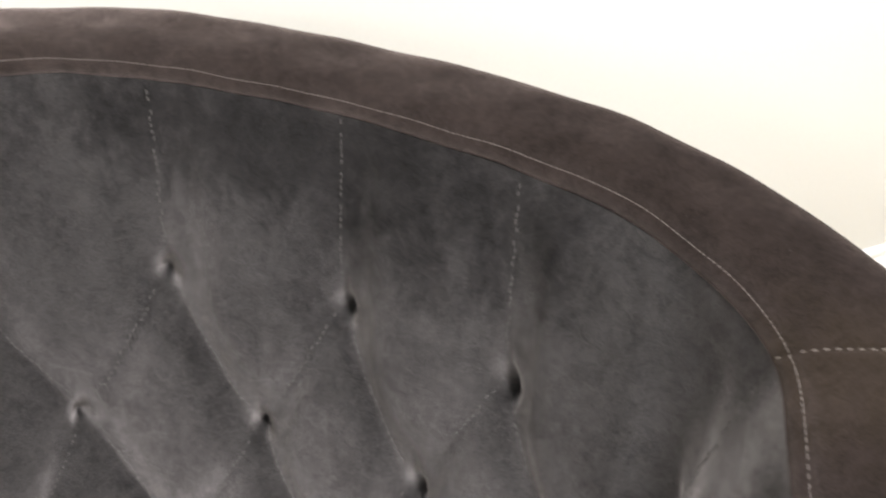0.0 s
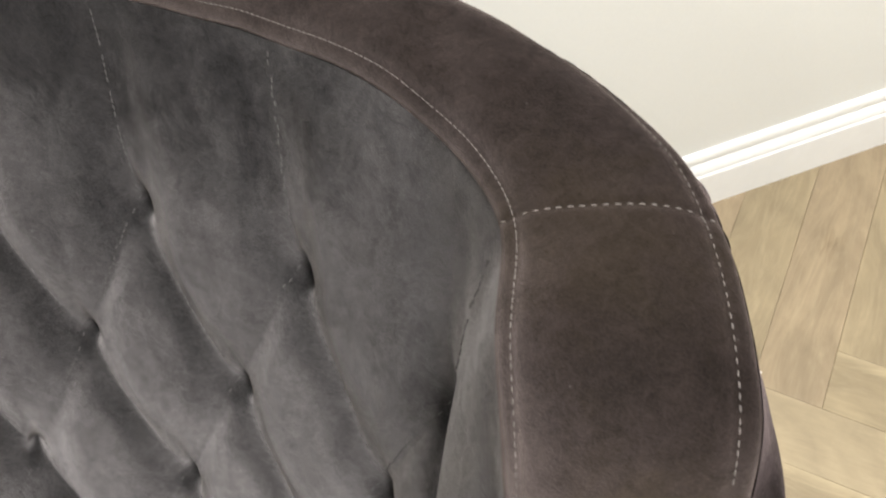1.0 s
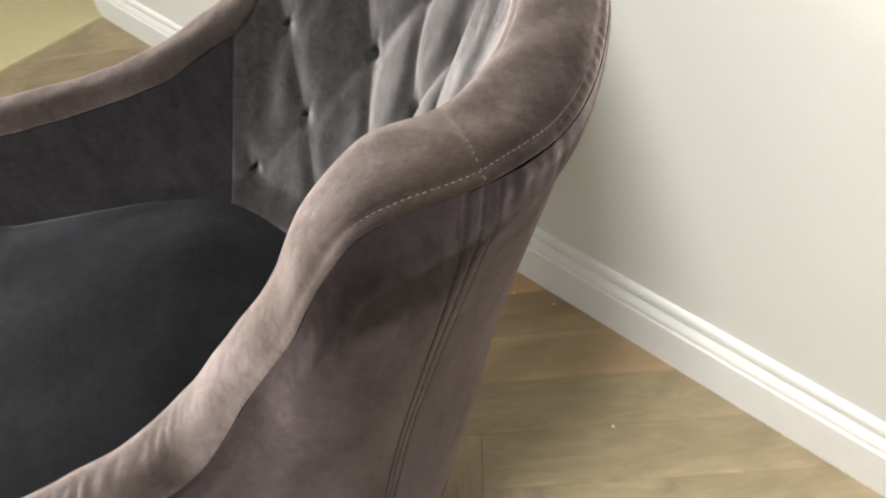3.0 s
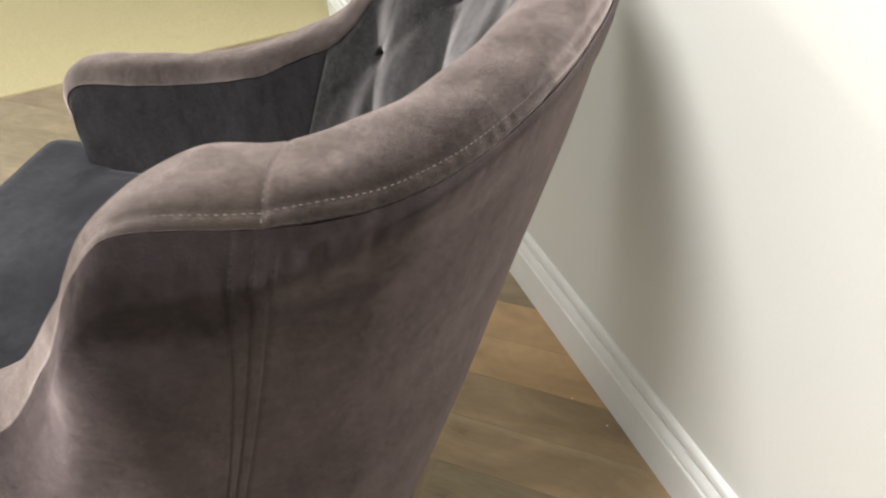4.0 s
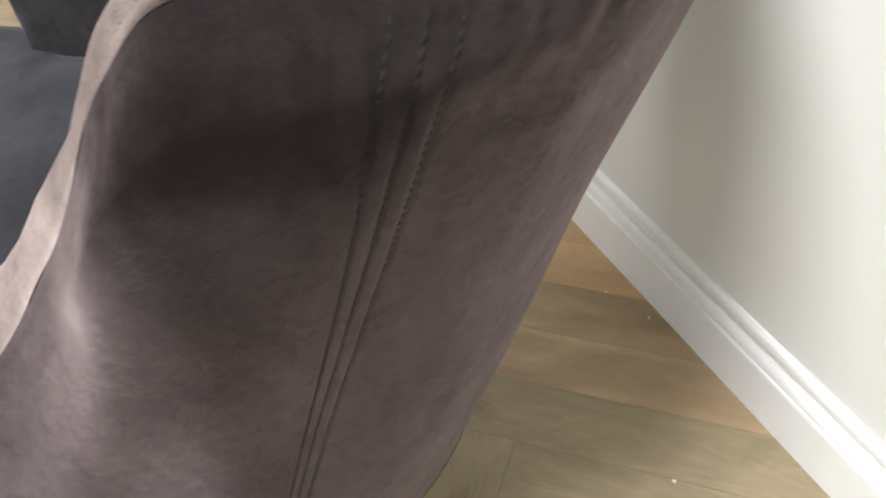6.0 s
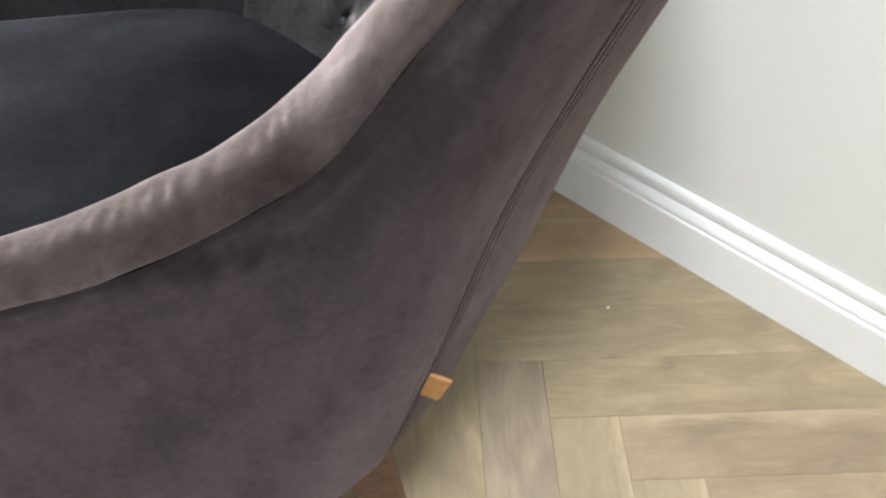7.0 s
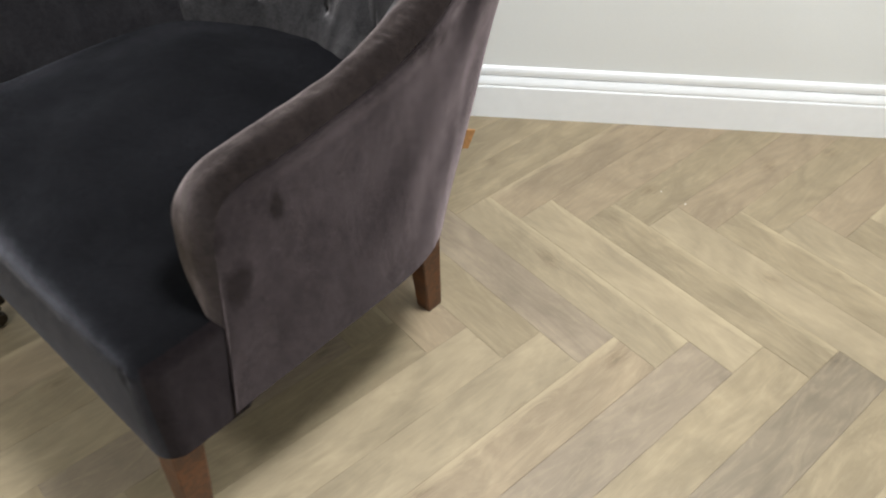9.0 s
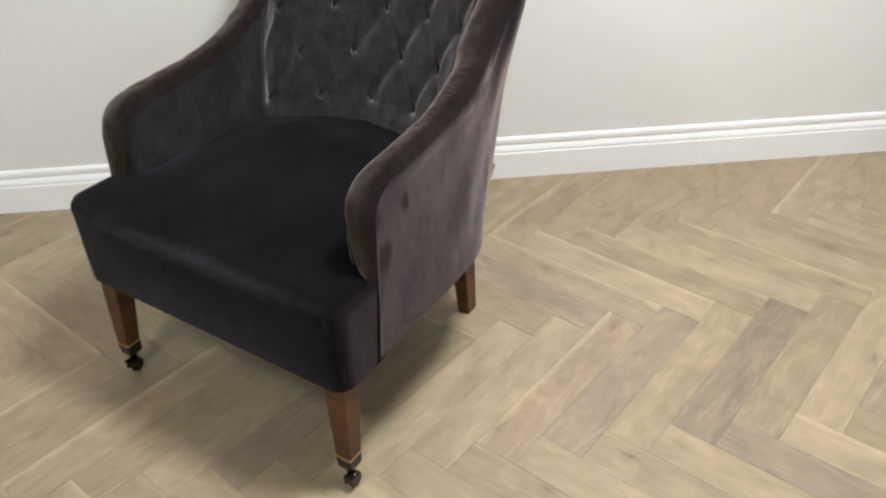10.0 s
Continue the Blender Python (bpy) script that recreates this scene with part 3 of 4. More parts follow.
def outer_points(k, s, v):
    """Places on the outside panels; v is 0 at the band and 1 at the bottom. The upright seam leans by SLANT on its way down."""
    side = np.where(k < LAST / 2, 1.0, -1.0)[:, None]
    lean = side * (SLANT[0] + SLANT[1] * v + SLANT[2] * np.sin(np.pi * v) + SLANT[3] * np.sin(2 * np.pi * v))[None] * bell(np.minimum(k, LAST - k) - 14.0, 1.6)[:, None]
    kk = np.clip(k[:, None] + lean, 0, LAST)
    shape = kk.shape
    c, hw, arch, out, up = (q.reshape(*shape, -1) for q in frame_at(kk.ravel()))
    near = np.minimum(kk, LAST - kk)
    low = np.concatenate([spline(T_OUT, kk.ravel()).reshape(*shape, 2), np.full((*shape, 1), BASE_Z)], -1)
    top = c + out * (hw + 0.0003) - up * (0.0007 + 0.0015 * smooth01(near, 13.4, 14.6))[..., None]
    vv = v[None, :, None]
    # the dip of the band dies out in the stiffer panel below it
    even = sum(w * edge_of(np.clip(kk + o, 0, LAST)) for o, w in ((-2.4, 0.12), (-1.2, 0.23), (0.0, 0.3), (1.2, 0.23), (2.4, 0.12)))
    stiff = smooth01(v, 0.0, 0.3)[None, :, None] * (smooth01(near, 5.5, 8.5) * (1 - smooth01(near, 13.5, 15.5)))[..., None]
    top = np.concatenate([top[..., :2] * (1 - stiff) + even[..., :2] * stiff, top[..., 2:]], -1)
    p = top * (1 - vv) + low * vv
    swell = spline(SWELL, near.ravel() / 2.5).reshape(*shape, 4)
    shapes = (bell(v - 0.17, 0.17), bell(v - 0.45, 0.22), bell(v - 0.72, 0.22), smooth01(v, 0.6, 1.0))
    d = sum(swell[..., n] * f[None] for n, f in enumerate(shapes)) * smooth01(v, 0.0, 0.06)[None]
    # the arm board runs straight on to the back corner and stands out beyond the band there
    d = d + KNEE[0] * bell(near - KNEE[1], KNEE[2]) * bell(v - KNEE[3], KNEE[4])[None] * smooth01(v, 0.0, 0.06)[None]
    # the cloth is gathered into the seam under the band and puffs out below it
    behind = smooth01(near, 13.9, 14.3) * (1 - 0.6 * smooth01(near, 15.2, 16.5))
    d = d + (0.0045 * behind + 0.002) * smooth01(near, 3.0, 5.5) * smooth01(v, -0.003, 0.012)[None] * (1 - smooth01(v, 0.03, 0.1)[None])
    gather = wave(s[:, None] * 500 + 0 * near, v[None] * 5 + 0 * near, 21, 5, 0.5, 1.3)
    d = d + 0.002 * gather * bell(v - 0.022, 0.019)[None] * (behind * (1 - smooth01(near, 14.6, 15.3)) + 0.12 * smooth01(near, 9.0, 12.5))
    sag = 0.0016 * wave(s[:, None] * 9 + 0 * near, v[None] * 6 + 0 * near, 33, 6)
    d = d + sag * np.sin(np.pi * v)[None]
    # a flat raised strip with a welt in the middle and a row of stitches down each edge
    for q in SEAM_S:
        x = (s - q)[:, None]
        d = d + 0.0005 * (1 - smooth01(np.abs(x), 0.0075, 0.0105)) - 0.0006 * bell(x, 0.0015) - 0.0006 * bell(np.abs(x) - 0.0088, 0.0015)
    return p + (out * np.array([1, 1, 0])) * d[..., None]


def build_outer(name, k0, k1, label):
    k, s = station_slice(k0, k1)
    v = np.r_[np.linspace(0, 0.2, 32), np.linspace(0.2, 1, 40)[1:]]
    sheet(name, outer_points(k, s, v), M_OUT, chair, label)


ROW_Z, ROW_STEP, COLUMN = 0.505, 0.0945, 0.0605


def tuft_height(a, z):
    """How far the buttoned padding stands out, from the distance along the back and the height."""
    p = (a + 0.1 * (z - 0.5)) / COLUMN
    q = (z - ROW_Z) / ROW_STEP
    qc = np.clip(q, 0, 3)
    e, f = (p + qc + 1) / 2, (p - qc - 1) / 2
    m = np.abs(np.sin(np.pi * e) * np.sin(np.pi * f))
    above, below = smooth01(q, 3.0, 4.3), smooth01(-q, 0.0, 0.34)
    m = np.where(q > 3, np.sin(np.pi * p / 2) ** 2, m)
    m = np.where(q < 0, np.cos(np.pi * p / 2) ** 2, m)
    pillow = 1.1 * (1 - np.exp(-((m / 0.37) ** 2))) - 0.16 * np.exp(-m / 0.035)
    pillow = pillow * (1 - 0.55 * above) + 0.4 * above
    pillow = pillow * (1 - 0.95 * below) + 0.6 * below
    hole = 0 * a
    for row in range(4):
        odd = (row + 1) % 2
        col = 2 * np.round((p - odd) / 2) + odd
        x, y = (p - col) * COLUMN, (q - row) * ROW_STEP
        # a pulled-in cone, drawn out a little upwards, with a short fold over it
        r = np.hypot(x, np.where(y > 0, y * 0.72, y))
        fold = np.exp(-((x / 0.004) ** 2)) * np.exp(-(((y - 0.012) / 0.016) ** 2)) * (y > -0.005)
        hole = hole + (1.0 * np.exp(-((r / 0.0065) ** 2)) + 0.9 * np.exp(-r / 0.0135)) * (1 - smooth01(-y, 0.006, 0.022) * (row == 0)) + 0.14 * fold
    h = 0.0067 * pillow - 0.0132 * np.minimum(hole, 1.9)
    edge = smooth01(np.abs(a), 0.33, 0.4)
    return h * (1 - edge) + 0.008 * edge


def inner_points(k, s, v):
    """Places on the inside panels; v is 0 under the band and 1 below the seat."""
    c, hw, arch, out, up = frame_at(k)
    top = c - out * (hw * 0.985)[:, None] - up * 0.002
    low = np.c_[spline(T_IN, k), np.full(len(k), DECK_Z)]
    near = np.minimum(k, LAST - k)
    low[:, 2] = np.where(near < 3.5, np.minimum(low[:, 2], top[:, 2] - 0.004), low[:, 2])
    vv = v[None, :, None]
    p = top[:, None] * (1 - vv) + low[:, None] * vv
    z = p[..., 2]
    deep = 0.645 + (z - 0.44) * 0.58
    a = 0.29 * np.arctan2(p[..., 0], p[..., 1] - deep + 0.29)
    mask = smooth01(near, 8.45, 9.3)[:, None]
    tuft = tuft_height(a, z) - 0.004
    fade = smooth01(v, 0.0, 0.06)[None]
    crease = -0.0014 * bell(near - 8.6, 0.05)[:, None] + 0 * a
    soft = 0.006 * np.sin(np.pi * np.clip(v, 0, 1))[None] * (1 - mask)
    d = tuft * mask * fade + soft + crease * fade + 0.0012 * wave(s[:, None] * 14 + 0 * v[None], v[None] * 8 + 0 * s[:, None], 51, 6) * fade
    d = d + (0.008 + 0.018 * bell(near - 10.5, 2.6))[:, None] * smooth01(0.505 - z, 0.0, 0.04) * smooth01(near, 5.0, 8.0)[:, None]
    into = np.stack([-out[:, 0] * 0.86, -out[:, 1] * 0.86, 0.5 * smooth01(near, 10, 15)], -1)
    into /= np.linalg.norm(into, axis=1)[:, None]
    return p + into[:, None] * d[..., None]


def build_inner(name, k0, k1, material, label):
    k, s = station_slice(k0, k1)
    fine = np.interp(np.linspace(0, 1, int(len(k) * 1.6)), np.linspace(0, 1, len(k)), k)
    sheet(name, inner_points(fine, np.interp(fine, K, S), np.linspace(0, 1, 130)), material, chair, label)


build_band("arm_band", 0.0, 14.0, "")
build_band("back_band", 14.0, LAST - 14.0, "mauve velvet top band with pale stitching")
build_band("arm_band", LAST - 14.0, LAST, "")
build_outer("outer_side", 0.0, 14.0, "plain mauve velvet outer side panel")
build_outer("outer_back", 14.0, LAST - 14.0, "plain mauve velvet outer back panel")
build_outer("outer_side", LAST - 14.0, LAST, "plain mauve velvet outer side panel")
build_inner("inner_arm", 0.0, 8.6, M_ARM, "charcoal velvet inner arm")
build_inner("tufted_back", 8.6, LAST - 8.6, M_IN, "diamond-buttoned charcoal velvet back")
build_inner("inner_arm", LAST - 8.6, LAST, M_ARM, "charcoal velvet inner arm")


def build_seat():
    """The sprung seat with its front border: a rounded block, narrowed between the arms and crowned."""
    n_x, n_y, n_z = 90, 84, 26
    x0, y1, z0, z1, r = 0.358, 0.68, BASE_Z - 0.019, 0.465, 0.026

    def shape(g):
        reach = np.array([0.034, 0.034, r])
        lo, hi = np.array([-x0 + reach[0], reach[1], z0 + 0.004]), np.array([x0 - reach[0], y1, z1 - r])
        core = np.clip(g, lo, hi)
        d = (g - core) / reach
        n = np.linalg.norm(d, axis=-1, keepdims=True)
        p = np.where(n > 1e-9, core + d / np.maximum(n, 1e-9) * np.minimum(n, 1.0) * reach, g)
        x, y, z = p[..., 0], p[..., 1], p[..., 2]
        w = x0 - 0.055 * smooth01(y, 0.13, 0.18) - 0.2 * np.clip((y - 0.36) / 0.3, 0, 1.05) ** 3
        top = smooth01(z, 0.36, z1)
        high = 0.013 * smooth01(-x, -0.05, 0.34)
        crown = 0.023 * (1 - (x / x0) ** 2) * smooth01(y, 0.0, 0.2) * (1 - 0.5 * smooth01(y, 0.42, 0.64))
        soft = 0.002 * wave(x * 9, y * 9, 71, 6)
        face = smooth01(-y, -0.02, 0.0) * np.sin(np.pi * np.clip((z - z0) / (z1 - z0), 0, 1)) * (1 - (x / x0) ** 4)
        pull = (bell(np.abs(x) - 0.328, 0.006) * bell(z - 0.434, 0.012) - 0.5 * bell(np.abs(x) - 0.336, 0.008) * bell(z - 0.44, 0.016)) * smooth01(-y, -0.06, 0.0)
        return np.stack([x * (w + 0.009 * (x < 0) * (1 - smooth01(y, 0.1, 0.16))) / x0, y - 0.008 * face + 0.004 * pull, z + top * (crown + soft + high - 0.024 * smooth01(y, 0.44, 0.64))], -1)

    xs = np.unique(np.r_[np.linspace(-x0, x0, n_x), np.linspace(0.322, 0.354, 26), -np.linspace(0.322, 0.354, 26)])
    n_x = len(xs)
    ys, zs = np.linspace(0, y1, n_y), np.linspace(z0, z1, n_z)
    top = np.stack(np.meshgrid(ys, xs, indexing="ij")[::-1] + [np.full((n_y, n_x), z1)], -1)
    front = np.stack([*np.meshgrid(zs, xs, indexing="ij")[::-1]], -1)
    front = np.stack([front[..., 0], 0 * front[..., 0], front[..., 1]], -1)
    sides = []
    for sgn in (-1, 1):
        zz, yy = np.meshgrid(zs, ys[ys < 0.2], indexing="ij")
        sides.append(np.stack([0 * zz + sgn * x0, yy, zz], -1))
    for name, grids, material, label in (("seat", (top, front), M_SEAT, "charcoal velvet sprung seat with a squared front"), ("seat_border", sides[:1], M_SIDE, "mauve velvet end of the seat border, dimmed in its colour"),
                                         ("seat_border", sides[1:], M_SIDE, "mauve velvet end of the seat border, dimmed in its colour")):
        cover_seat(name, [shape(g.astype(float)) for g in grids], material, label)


def cover_seat(name, grids, material, label):
    bm = bmesh.new()
    for p in grids:
        vs = [[bm.verts.new(q) for q in line] for line in p]
        for i in range(len(vs) - 1):
            for j in range(len(vs[0]) - 1):
                bm.faces.new((vs[i][j], vs[i][j + 1], vs[i + 1][j + 1], vs[i + 1][j]))
    bmesh.ops.remove_doubles(bm, verts=bm.verts, dist=0.0004)
    bmesh.ops.recalc_face_normals(bm, faces=bm.faces)
    part(name, bm, material, chair, label)


def build_dust_cover():
    k = np.linspace(0, LAST, 120)
    rim = spline(T_OUT, k) * np.array([0.99, 0.995])
    pts = [(0.345, 0.06), (0.31, 0.02)] + [(-0.31, 0.02), (-0.345, 0.06)] + [tuple(q) for q in rim[::-1] if q[1] > 0.12]
    bm = bmesh.new()
    low = [bm.verts.new((x, y, BASE_Z)) for x, y in pts]
    f = bm.faces.new(low)
    ext = bmesh.ops.extrude_face_region(bm, geom=[f])
    for v in ext["geom"]:
        if isinstance(v, bmesh.types.BMVert):
            v.co.z += 0.02
            v.co.x *= 0.985
    bmesh.ops.recalc_face_normals(bm, faces=bm.faces)
    part("dust_cover", bm, M_DUST, chair, "black cloth under the seat", smooth=False)


def loft(bm, rings):
    vs = [[bm.verts.new(q) for q in ring] for ring in rings]
    n = len(vs[0])
    for a, b in zip(vs, vs[1:]):
        for i in range(n):
            bm.faces.new((a[i], a[(i + 1) % n], b[(i + 1) % n], b[i]))
    bm.faces.new(vs[0][::-1])
    bm.faces.new(vs[-1])
    bmesh.ops.recalc_face_normals(bm, faces=bm.faces)


def rounded_square(cx, cy, z, half, bevel, half_y=None):
    hy = half_y or half
    pts = []
    for sx, sy in ((1, 1), (-1, 1), (-1, -1), (1, -1)):
        q = [(sx * half, sy * (hy - bevel)), (sx * (half - bevel), sy * hy)]
        pts += q if sx * sy > 0 else q[::-1]
    return [(cx + x, cy + y, z) for x, y in pts]


def lathe(bm, profile, centre, axis="z", steps=20):
    rings = []
    for r, h in profile:
        ring = []
        for i in range(steps):
            a = 2 * math.pi * i / steps
            if axis == "z":
                ring.append((centre[0] + r * math.cos(a), centre[1] + r * math.sin(a), centre[2] + h))
            else:
                ring.append((centre[0] + h, centre[1] + r * math.cos(a), centre[2] + r * math.sin(a)))
        rings.append(ring)
    loft(bm, rings)


def build_front_leg(sx):
    x, y = (0.325 if sx > 0 else -0.332), 0.026
    lean = -0.004 if sx > 0 else 0.015
    bm = bmesh.new()
    loft(bm, [rounded_square(x + lean * f, y + 0.011 * f, z, h, 0.0025) for z, h, f in ((0.3, 0.0255, 1.0), (0.2, 0.0232, 0.55), (0.078, 0.0185, 0.0))])
    leg = part("leg", bm, M_LEG, chair, "square tapered brown wooden leg", smooth=False)
    bm = bmesh.new()
    loft(bm, [rounded_square(x, y, z, h, 0.003) for z, h in ((0.0795, 0.0196), (0.077, 0.0202), (0.075, 0.02))])
    part("ferrule_rim", bm, M_BRASS, leg, "thin brass rim", smooth=False)
    bm = bmesh.new()
    loft(bm, [rounded_square(x, y, z, h, 0.003) for z, h in ((0.076, 0.0197), (0.047, 0.018), (0.043, 0.014))])
    part("castor_cup", bm, M_IRON, leg, "dark metal castor cup", smooth=False)
    bm = bmesh.new()
    wx, wy = x + 0.015, y - 0.008
    lathe(bm, [(0.007, 0.02), (0.009, 0.018), (0.009, 0.0), (0.006, -0.002)], (x, y, 0.026))
    for d in (-1, 1):
        box(bm, wx + d * 0.0095 - 0.0016, wx + d * 0.0095 + 0.0016, wy - 0.02, wy + 0.006, 0.011, 0.034, 0.001, 1)
    box(bm, wx - 0.011, wx + 0.011, wy - 0.022, wy - 0.004, 0.03, 0.036, 0.001, 1)
    part("castor_fork", bm, M_IRON, leg, "dark metal castor fork", smooth=False)
    bm = bmesh.new()
    lathe(bm, [(0.006, -0.0075), (0.0145, -0.0072), (0.0165, -0.005), (0.0168, 0.0), (0.0165, 0.005), (0.0145, 0.0072), (0.006, 0.0075)], (wx, wy, 0.0168), "x", 28)
    part("castor_wheel", bm, M_IRON, leg, "small dark metal wheel")


def build_back_leg(sx):
    rings = []
    for z, x, y, h, hy in ((0.31, 0.247, 0.58, 0.0235, 0.027), (0.2, 0.2455, 0.5935, 0.0215, 0.0245), (0.1, 0.244, 0.6055, 0.019, 0.0213), (0.05, 0.2435, 0.6115, 0.0178, 0.0198),
                           (0.006, 0.243, 0.6165, 0.0168, 0.0186), (0.0, 0.243, 0.617, 0.0157, 0.0174)):
        rings.append(rounded_square(sx * x, y, z, h, 0.002, hy))
    bm = bmesh.new()
    loft(bm, rings)
    part("leg", bm, M_LEG, chair, "raked brown wooden back leg", smooth=False)


build_seat()
build_dust_cover()
for side in (1, -1):
    build_front_leg(side)
    build_back_leg(side)


def dashes(name, places, ways, ups, length, thick, material, label):
    """One row of stitches, each a small six-sided thread."""
    verts, faces = [], []
    for p, w, u in zip(places, ways, ups):
        side = np.cross(w, u)
        base = len(verts)
        for f, r in ((-0.5, 0.45), (-0.25, 1.0), (0.25, 1.0), (0.5, 0.45)):
            for i in range(5):
                a = 2 * math.pi * i / 5
                lift = 0.3 if abs(f) < 0.4 else -0.6
                verts.append(tuple(p + w * length * f + (side * math.cos(a) + u * (math.sin(a) + lift)) * thick * r))
        for j in range(3):
            for i in range(5):
                faces.append((base + j * 5 + i, base + j * 5 + (i + 1) % 5, base + j * 5 + 5 + (i + 1) % 5, base + j * 5 + 5 + i))
        faces.append(tuple(base + i for i in range(4, -1, -1)))
        faces.append(tuple(base + 15 + i for i in range(5)))
    me = bpy.data.meshes.new(name)
    me.from_pydata(verts, [], faces)
    me.materials.append(material)
    ob = new(name, me)
    ob.parent = chair
    ob["label"] = label
    ob["kind"] = "stuff"
    return ob


def band_stitch(k0, k1, t, pitch=0.0036, length=0.0024, thick=0.00027, material=None):
    s0, s1 = np.interp(k0, K, S), np.interp(k1, K, S)
    s = np.arange(s0, s1, pitch)
    s = s + np.random.uniform(-0.0004, 0.0004, len(s))
    k = np.interp(s, S, K)
    tt = np.full((len(k), 1), t)
    p = band_points(k[:, None], s[:, None], tt)[:, 0]
    q = band_points(np.interp(s + 0.001, S, K)[:, None], (s + 0.001)[:, None], tt)[:, 0]
    w = q - p
    w /= np.linalg.norm(w, axis=1)[:, None]
    up = frame_at(k)[4]
    dashes("stitching", p, w, up, length, thick, material or M_THREAD, "row of pale stitches")


band_stitch(9.6, LAST - 9.6, -0.85)
band_stitch(12.3, LAST - 12.3, 0.85)
for q in SEAMS:
    t = np.arange(-0.95, 0.96, 0.105)
    kk = np.full((1, len(t)), q)
    s = np.interp(kk, K, S)
    p = band_points(kk, s, t[None])[0]
    w = np.gradient(p, axis=0)
    w /= np.linalg.norm(w, axis=1)[:, None]
    dashes("stitching", p, w, np.repeat(frame_at(np.array([q]))[4], len(t), 0), 0.0024, 0.00034, M_THREAD, "row of pale stitches")
    for off in (-0.0088, 0.0, 0.0088):
        kq = float(np.interp(np.interp(q, K, S) + off, S, K))
        v = np.linspace(0.02, 0.97, 118)
        p = outer_points(np.array([kq]), np.array([np.interp(q, K, S) + off]), v)[0]
        w = np.gradient(p, axis=0)
        w /= np.linalg.norm(w, axis=1)[:, None]
        out = np.repeat(frame_at(np.array([kq]))[3], len(v), 0)
        dashes("stitching", p, w, out, 0.0034, 0.0005, M_DARK_THREAD, "row of dark stitches")


def crease_stitches():
    """Thread along the folds between the buttons and from the top buttons up to the band."""
    k = np.interp(np.linspace(0, 1, 620), (0, 1), (9.0, LAST - 9.0))
    g = inner_points(k, np.interp(k, K, S), np.linspace(0, 1, 130))
    z = g[..., 2]
    a = 0.29 * np.arctan2(g[..., 0], g[..., 1] - (0.645 + (z - 0.44) * 0.58) + 0.29)
    p, q = (a + 0.1 * (z - 0.5)) / COLUMN, (z - ROW_Z) / ROW_STEP
    n = np.cross(np.gradient(g, axis=0), np.gradient(g, axis=1))
    n /= np.linalg.norm(n, axis=-1, keepdims=True)
    n = np.where((n[..., 1:2] > 0), -n, n)
    flat_p, flat_q, flat_g, flat_n = p.ravel(), q.ravel(), g.reshape(-1, 3), n.reshape(-1, 3)
    lines = []
    for row in range(3):
        odd = (row + 1) % 2
        for col in range(-5, 6):
            if (col - odd) % 2 == 0:
                for step in (-1, 1):
                    if abs(col + step) <= 5:
                        lines.append(((col, row), (col + step, row + 1)))
    for col in (-2, 0, 2, 4):
        lines.append(((col, 3), (col + 0.1 * col / 4, 4.2) if col != 4 else (4.72, 4.05)))
    for (p0, q0), (p1, q1) in lines:
        long = np.hypot((p1 - p0) * COLUMN, (q1 - q0) * ROW_STEP)
        f = np.arange(0.14, 0.97, 0.0046 / long)
        pts, nor = [], []
        for w in f:
            i = int(np.argmin(((flat_p - p0 - (p1 - p0) * w) * COLUMN) ** 2 + ((flat_q - q0 - (q1 - q0) * w) * ROW_STEP) ** 2))
            pts.append(flat_g[i])
            nor.append(flat_n[i])
        pts, nor = np.array(pts), np.array(nor)
        way = np.gradient(pts, axis=0)
        way /= np.linalg.norm(way, axis=1)[:, None] + 1e-9
        dashes("stitching", pts + nor * 0.0002, way, nor, 0.0031, 0.00036, M_GREY_THREAD, "row of grey stitches")


crease_stitches()

bm = bmesh.new()
box(bm, -0.0018, 0.0018, -0.01, 0.0115, -0.018, 0.018, 0.0008, 2)
tag = part("tag", bm, M_TAG, chair, "small tan leather tab in the seam", smooth=False)
tag.matrix_basis = pose(0.281, 0.662, 0.397, -21, 0, -18)

# ---- parquet blocks ----
BLOCK_L, BLOCK_W, U0, V0 = 0.5565, 0.1, -0.1676, 1.383
ROOT2 = 2**0.5


def clip(poly, keep, meet):
    out = []
    for i, p in enumerate(poly):
        q = poly[(i + 1) % len(poly)]
        if keep(p):
            out.append(p)
        if keep(p) != keep(q):
            out.append(meet(p, q))
    return out


def block_mesh(outline, bevel=0.0004):
    """A flat block with softened upper edges, from its outline in its own plane."""
    c = np.mean(outline, axis=0)
    bm = bmesh.new()
    rings = []
    for z, inset in ((-0.011, 0.0), (-bevel, 0.0), (0.0, bevel)):
        ring = []
        for x, y in outline:
            d = np.array([x, y]) - c
            n = np.linalg.norm(d)
            ring.append(bm.verts.new((x - d[0] / n * inset * 1.4, y - d[1] / n * inset * 1.4, z)))
        rings.append(ring)
    n = len(outline)
    for a, b in zip(rings, rings[1:]):
        for i in range(n):
            bm.faces.new((a[i], a[(i + 1) % n], b[(i + 1) % n], b[i]))
    bm.faces.new(rings[-1])
    bmesh.ops.recalc_face_normals(bm, faces=bm.faces)
    me = bpy.data.meshes.new("parquet_block")
    bm.to_mesh(me)
    bm.free()
    me.materials.append(M_OAK)
    return me


# the orange and brown tones behind the chair also have bounced light painted in
TONES = {"tan": (0.3, 0.239, 0.149), "pale": (0.335, 0.27, 0.173), "grey": (0.264, 0.21, 0.148), "warm": (0.5, 0.33, 0.175), "umber": (0.41, 0.292, 0.175), "dark": (0.238, 0.192, 0.133), "rose": (0.308, 0.238, 0.153)}
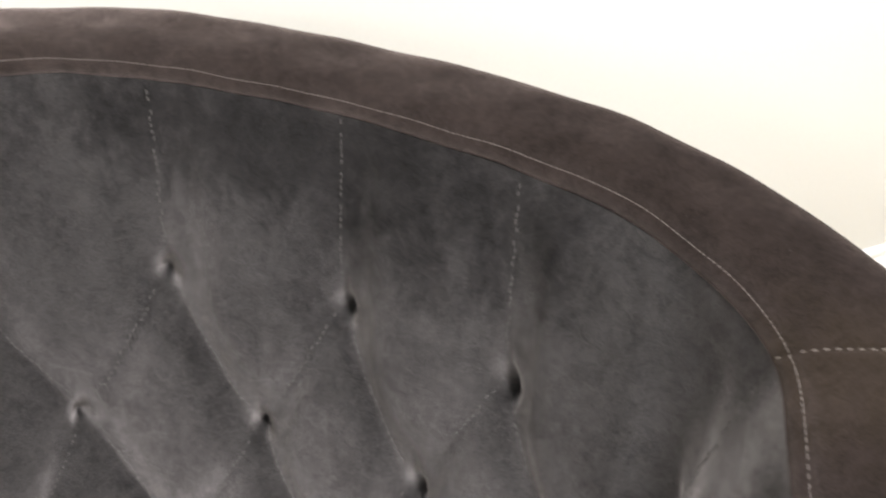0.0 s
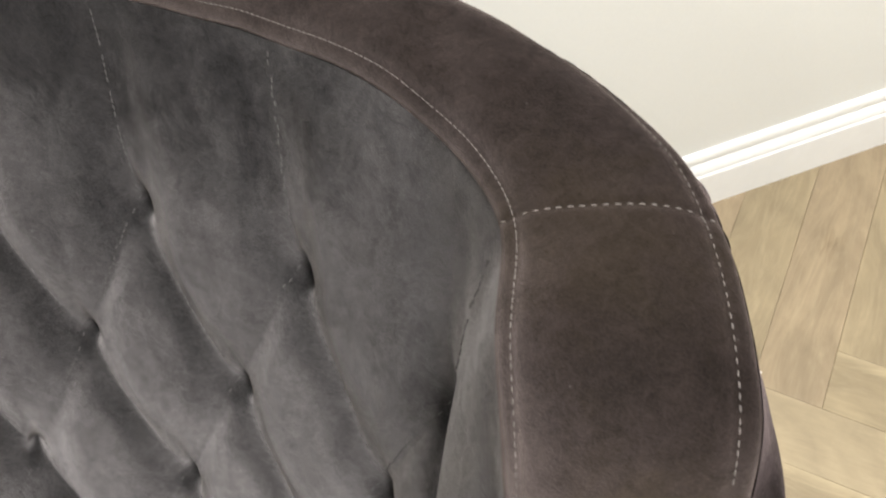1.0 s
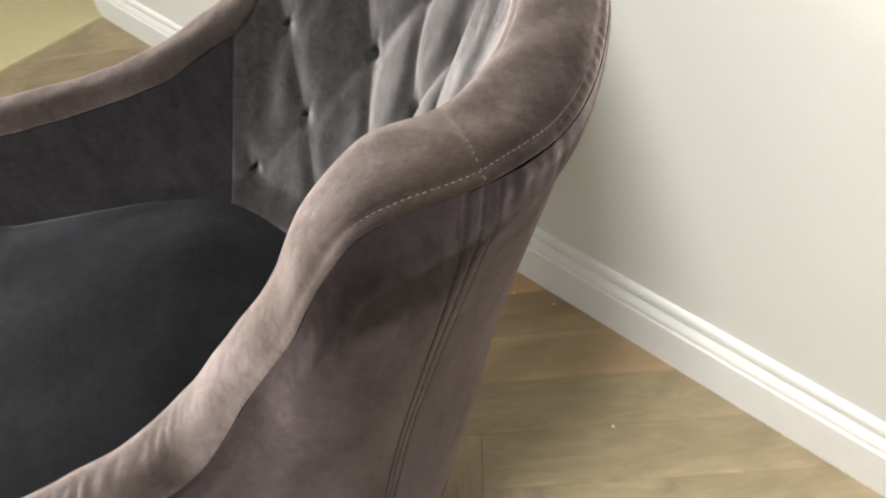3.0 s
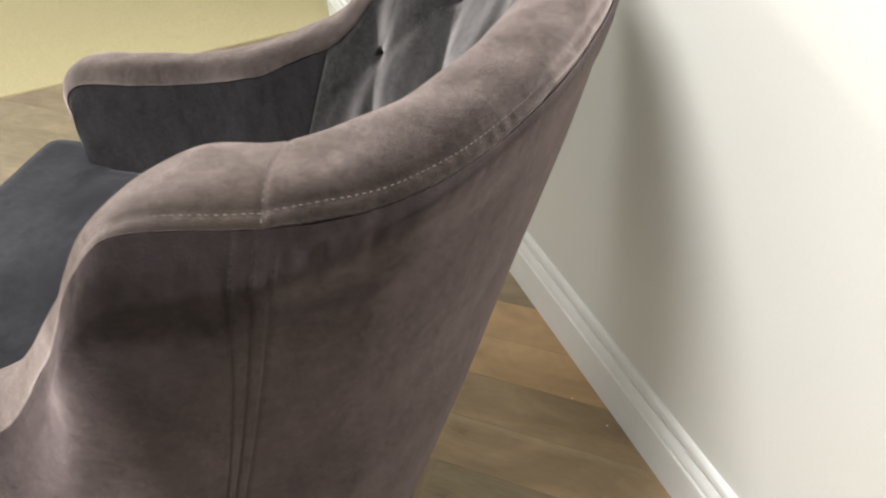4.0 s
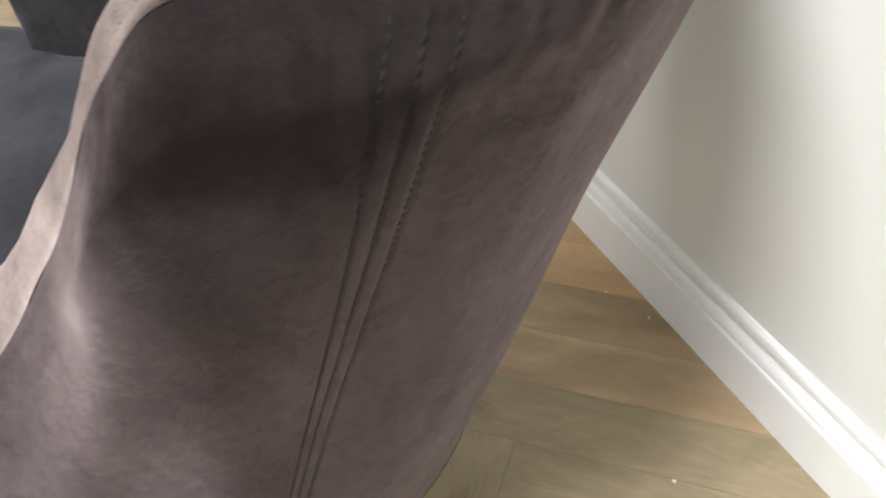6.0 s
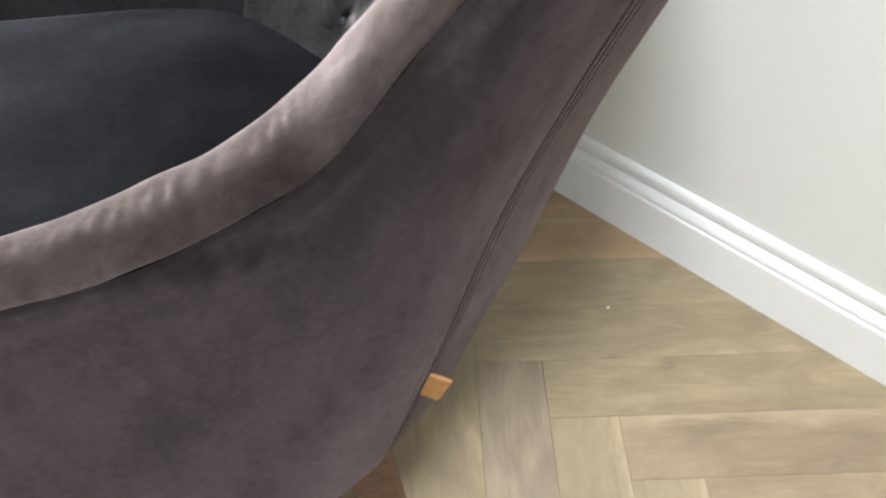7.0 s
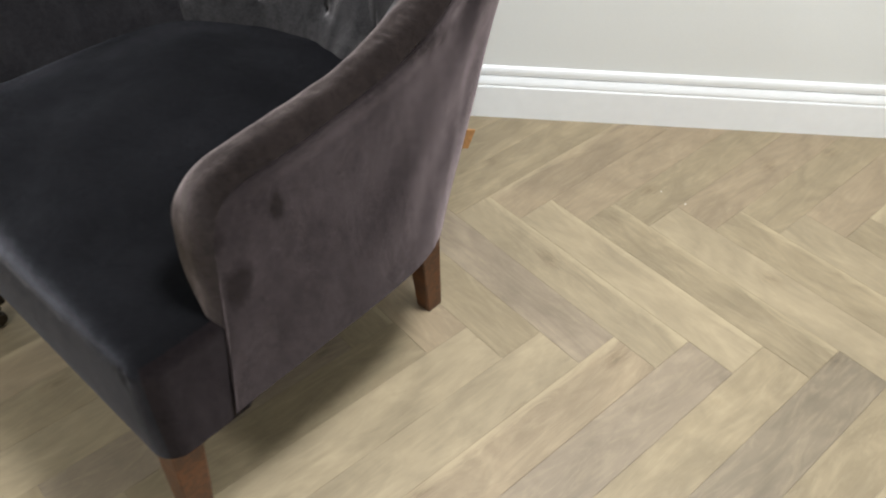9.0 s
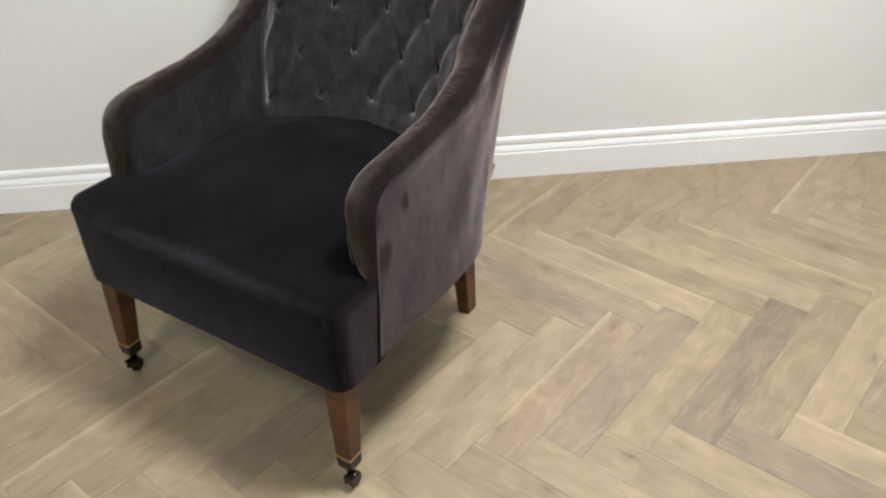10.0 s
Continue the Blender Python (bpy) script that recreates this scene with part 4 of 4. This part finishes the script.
KNOWN = {
    (0, 0, 0): "dark", (0, 1, 0): "tan", (0, 2, 0): "pale", (0, 3, 0): "grey", (0, -2, 0): "grey", (0, -1, 0): "tan", (0, -3, 0): "rose", (0, -5, 0): "pale", (0, -6, 0): "tan",
    (0, -8, 0): "pale", (0, -10, 0): "rose", (0, -11, 0): "tan", (0, -12, 0): "tan", (0, -1, 1): "tan", (0, 0, 1): "grey", (0, 1, 1): "pale", (0, -4, 1): "tan", (0, -5, 1): "tan",
    (0, -6, 1): "pale", (0, -7, 1): "pale", (0, -8, 1): "tan", (1, -12, 1): "rose", (1, -13, 1): "rose", (1, -4, 1): "grey", (1, -3, 1): "pale", (1, -2, 1): "pale", (1, -1, 1): "tan",
    (1, 0, 1): "pale", (1, 1, 1): "tan", (1, -3, 0): "tan", (1, 0, 0): "tan", (1, 1, 0): "rose", (2, -10, 1): "warm", (1, -9, 0): "warm", (1, -8, 0): "warm", (1, -7, 0): "umber",
    (1, -6, 0): "umber", (1, -5, 0): "tan",
}


def block_tone(i, j, kind, rnd):
    name = rnd.choices(list(TONES), (45, 22, 11, 0, 0, 1, 21))[0]
    f = rnd.uniform(0.93, 1.07)
    return tuple(c * f for c in TONES[KNOWN.get((i, j, kind), name)])


def lay_parquet():
    rnd = random.Random(4)
    floor = bpy.data.objects["floor"]
    gap = 0.0002
    full = [(gap, gap), (BLOCK_L - gap, gap), (BLOCK_L - gap, BLOCK_W - gap), (gap, BLOCK_W - gap)]
    shared = block_mesh(full)
    far = bmesh.new()
    for j in range(-60, 61):
        for i in range(-8, 9):
            for kind in (0, 1):
                u, v = U0 + j * BLOCK_W + i * BLOCK_L, V0 + j * BLOCK_W - i * BLOCK_L
                ang = 45.0
                if kind:
                    u, v, ang = u, v + BLOCK_W, -45.0
                if kind:
                    x, y = (u + v) / ROOT2, (u - v) / ROOT2
                else:
                    x, y = (u + v + BLOCK_W) / ROOT2, (u - v - BLOCK_W) / ROOT2
                rot = radians(ang)
                ca, sa = math.cos(rot), math.sin(rot)
                corners = [(x + px * ca - py * sa, y + px * sa + py * ca) for px, py in full]
                xs, ys = [q[0] for q in corners], [q[1] for q in corners]
                if max(ys) < -5.7 or min(ys) > 0.012 or max(xs) < CORNER_X or min(xs) > 4.3:
                    continue
                poly = clip(corners, lambda p: p[1] <= 0.012, lambda p, q: (p[0] + (q[0] - p[0]) * (0.012 - p[1]) / (q[1] - p[1]), 0.012))
                poly = clip(poly, lambda p: p[0] >= CORNER_X, lambda p, q: (CORNER_X, p[1] + (q[1] - p[1]) * (CORNER_X - p[0]) / (q[0] - p[0])))
                poly = clip(poly, lambda p: p[0] <= 4.3, lambda p, q: (4.3, p[1] + (q[1] - p[1]) * (4.3 - p[0]) / (q[0] - p[0])))
                poly = clip(poly, lambda p: p[1] >= -5.7, lambda p, q: (p[0] + (q[0] - p[0]) * (-5.7 - p[1]) / (q[1] - p[1]), -5.7))
                if len(poly) < 3:
                    continue
                cx, cy = x + BLOCK_L / 2 * ca, y + BLOCK_L / 2 * sa
                dz = rnd.uniform(-0.00015, 0.00015)
                if -1.7 < cx < 2.5 and cy > -2.45:
                    if len(poly) == 4 and all(abs(a[0] - b[0]) + abs(a[1] - b[1]) < 1e-6 for a, b in zip(sorted(poly), sorted(corners))):
                        me = shared
                    else:
                        local = [((px - x) * ca + (py - y) * sa, -(px - x) * sa + (py - y) * ca) for px, py in poly]
                        area = abs(sum(a[0] * b[1] - a[1] * b[0] for a, b in zip(local, local[1:] + local[:1]))) / 2
                        if area < 2e-5:
                            continue
                        me = block_mesh(local)
                    ob = new("parquet_block", me)
                    ob.parent = floor
                    ob.matrix_basis = pose(x, y, dz, 0, 0, ang)
                    ob.color = (*block_tone(i, j, kind, rnd), 1)
                else:
                    vs = [far.verts.new((px, py, dz)) for px, py in poly]
                    far.faces.new(vs)
    rest = tagged(part("parquet_rest", far, M_OAK, floor, smooth=False), kind="stuff")
    rest.color = (0.35, 0.278, 0.18, 1)


lay_parquet()

# ---- crumbs on the floor ----
for x, y, size in ((0.208, -0.02, 0.0022), (0.45, -0.158, 0.0028), (0.13, -0.045, 0.0018), (1.02, -0.3, 0.002), (0.97, -0.26, 0.0016)):
    bm = bmesh.new()
    bmesh.ops.create_icosphere(bm, subdivisions=1, radius=size)
    for vert in bm.verts:
        vert.co *= random.uniform(0.7, 1.2)
        vert.co.z = vert.co.z * 0.6 + size * 0.5
    ob = part("plaster_crumb", bm, M_SPECK, smooth=False)
    ob.location = (x, y, 0.0004)
    tagged(ob, "tiny white plaster crumb lying on the parquet", "debris", group="crumbs on the floor")
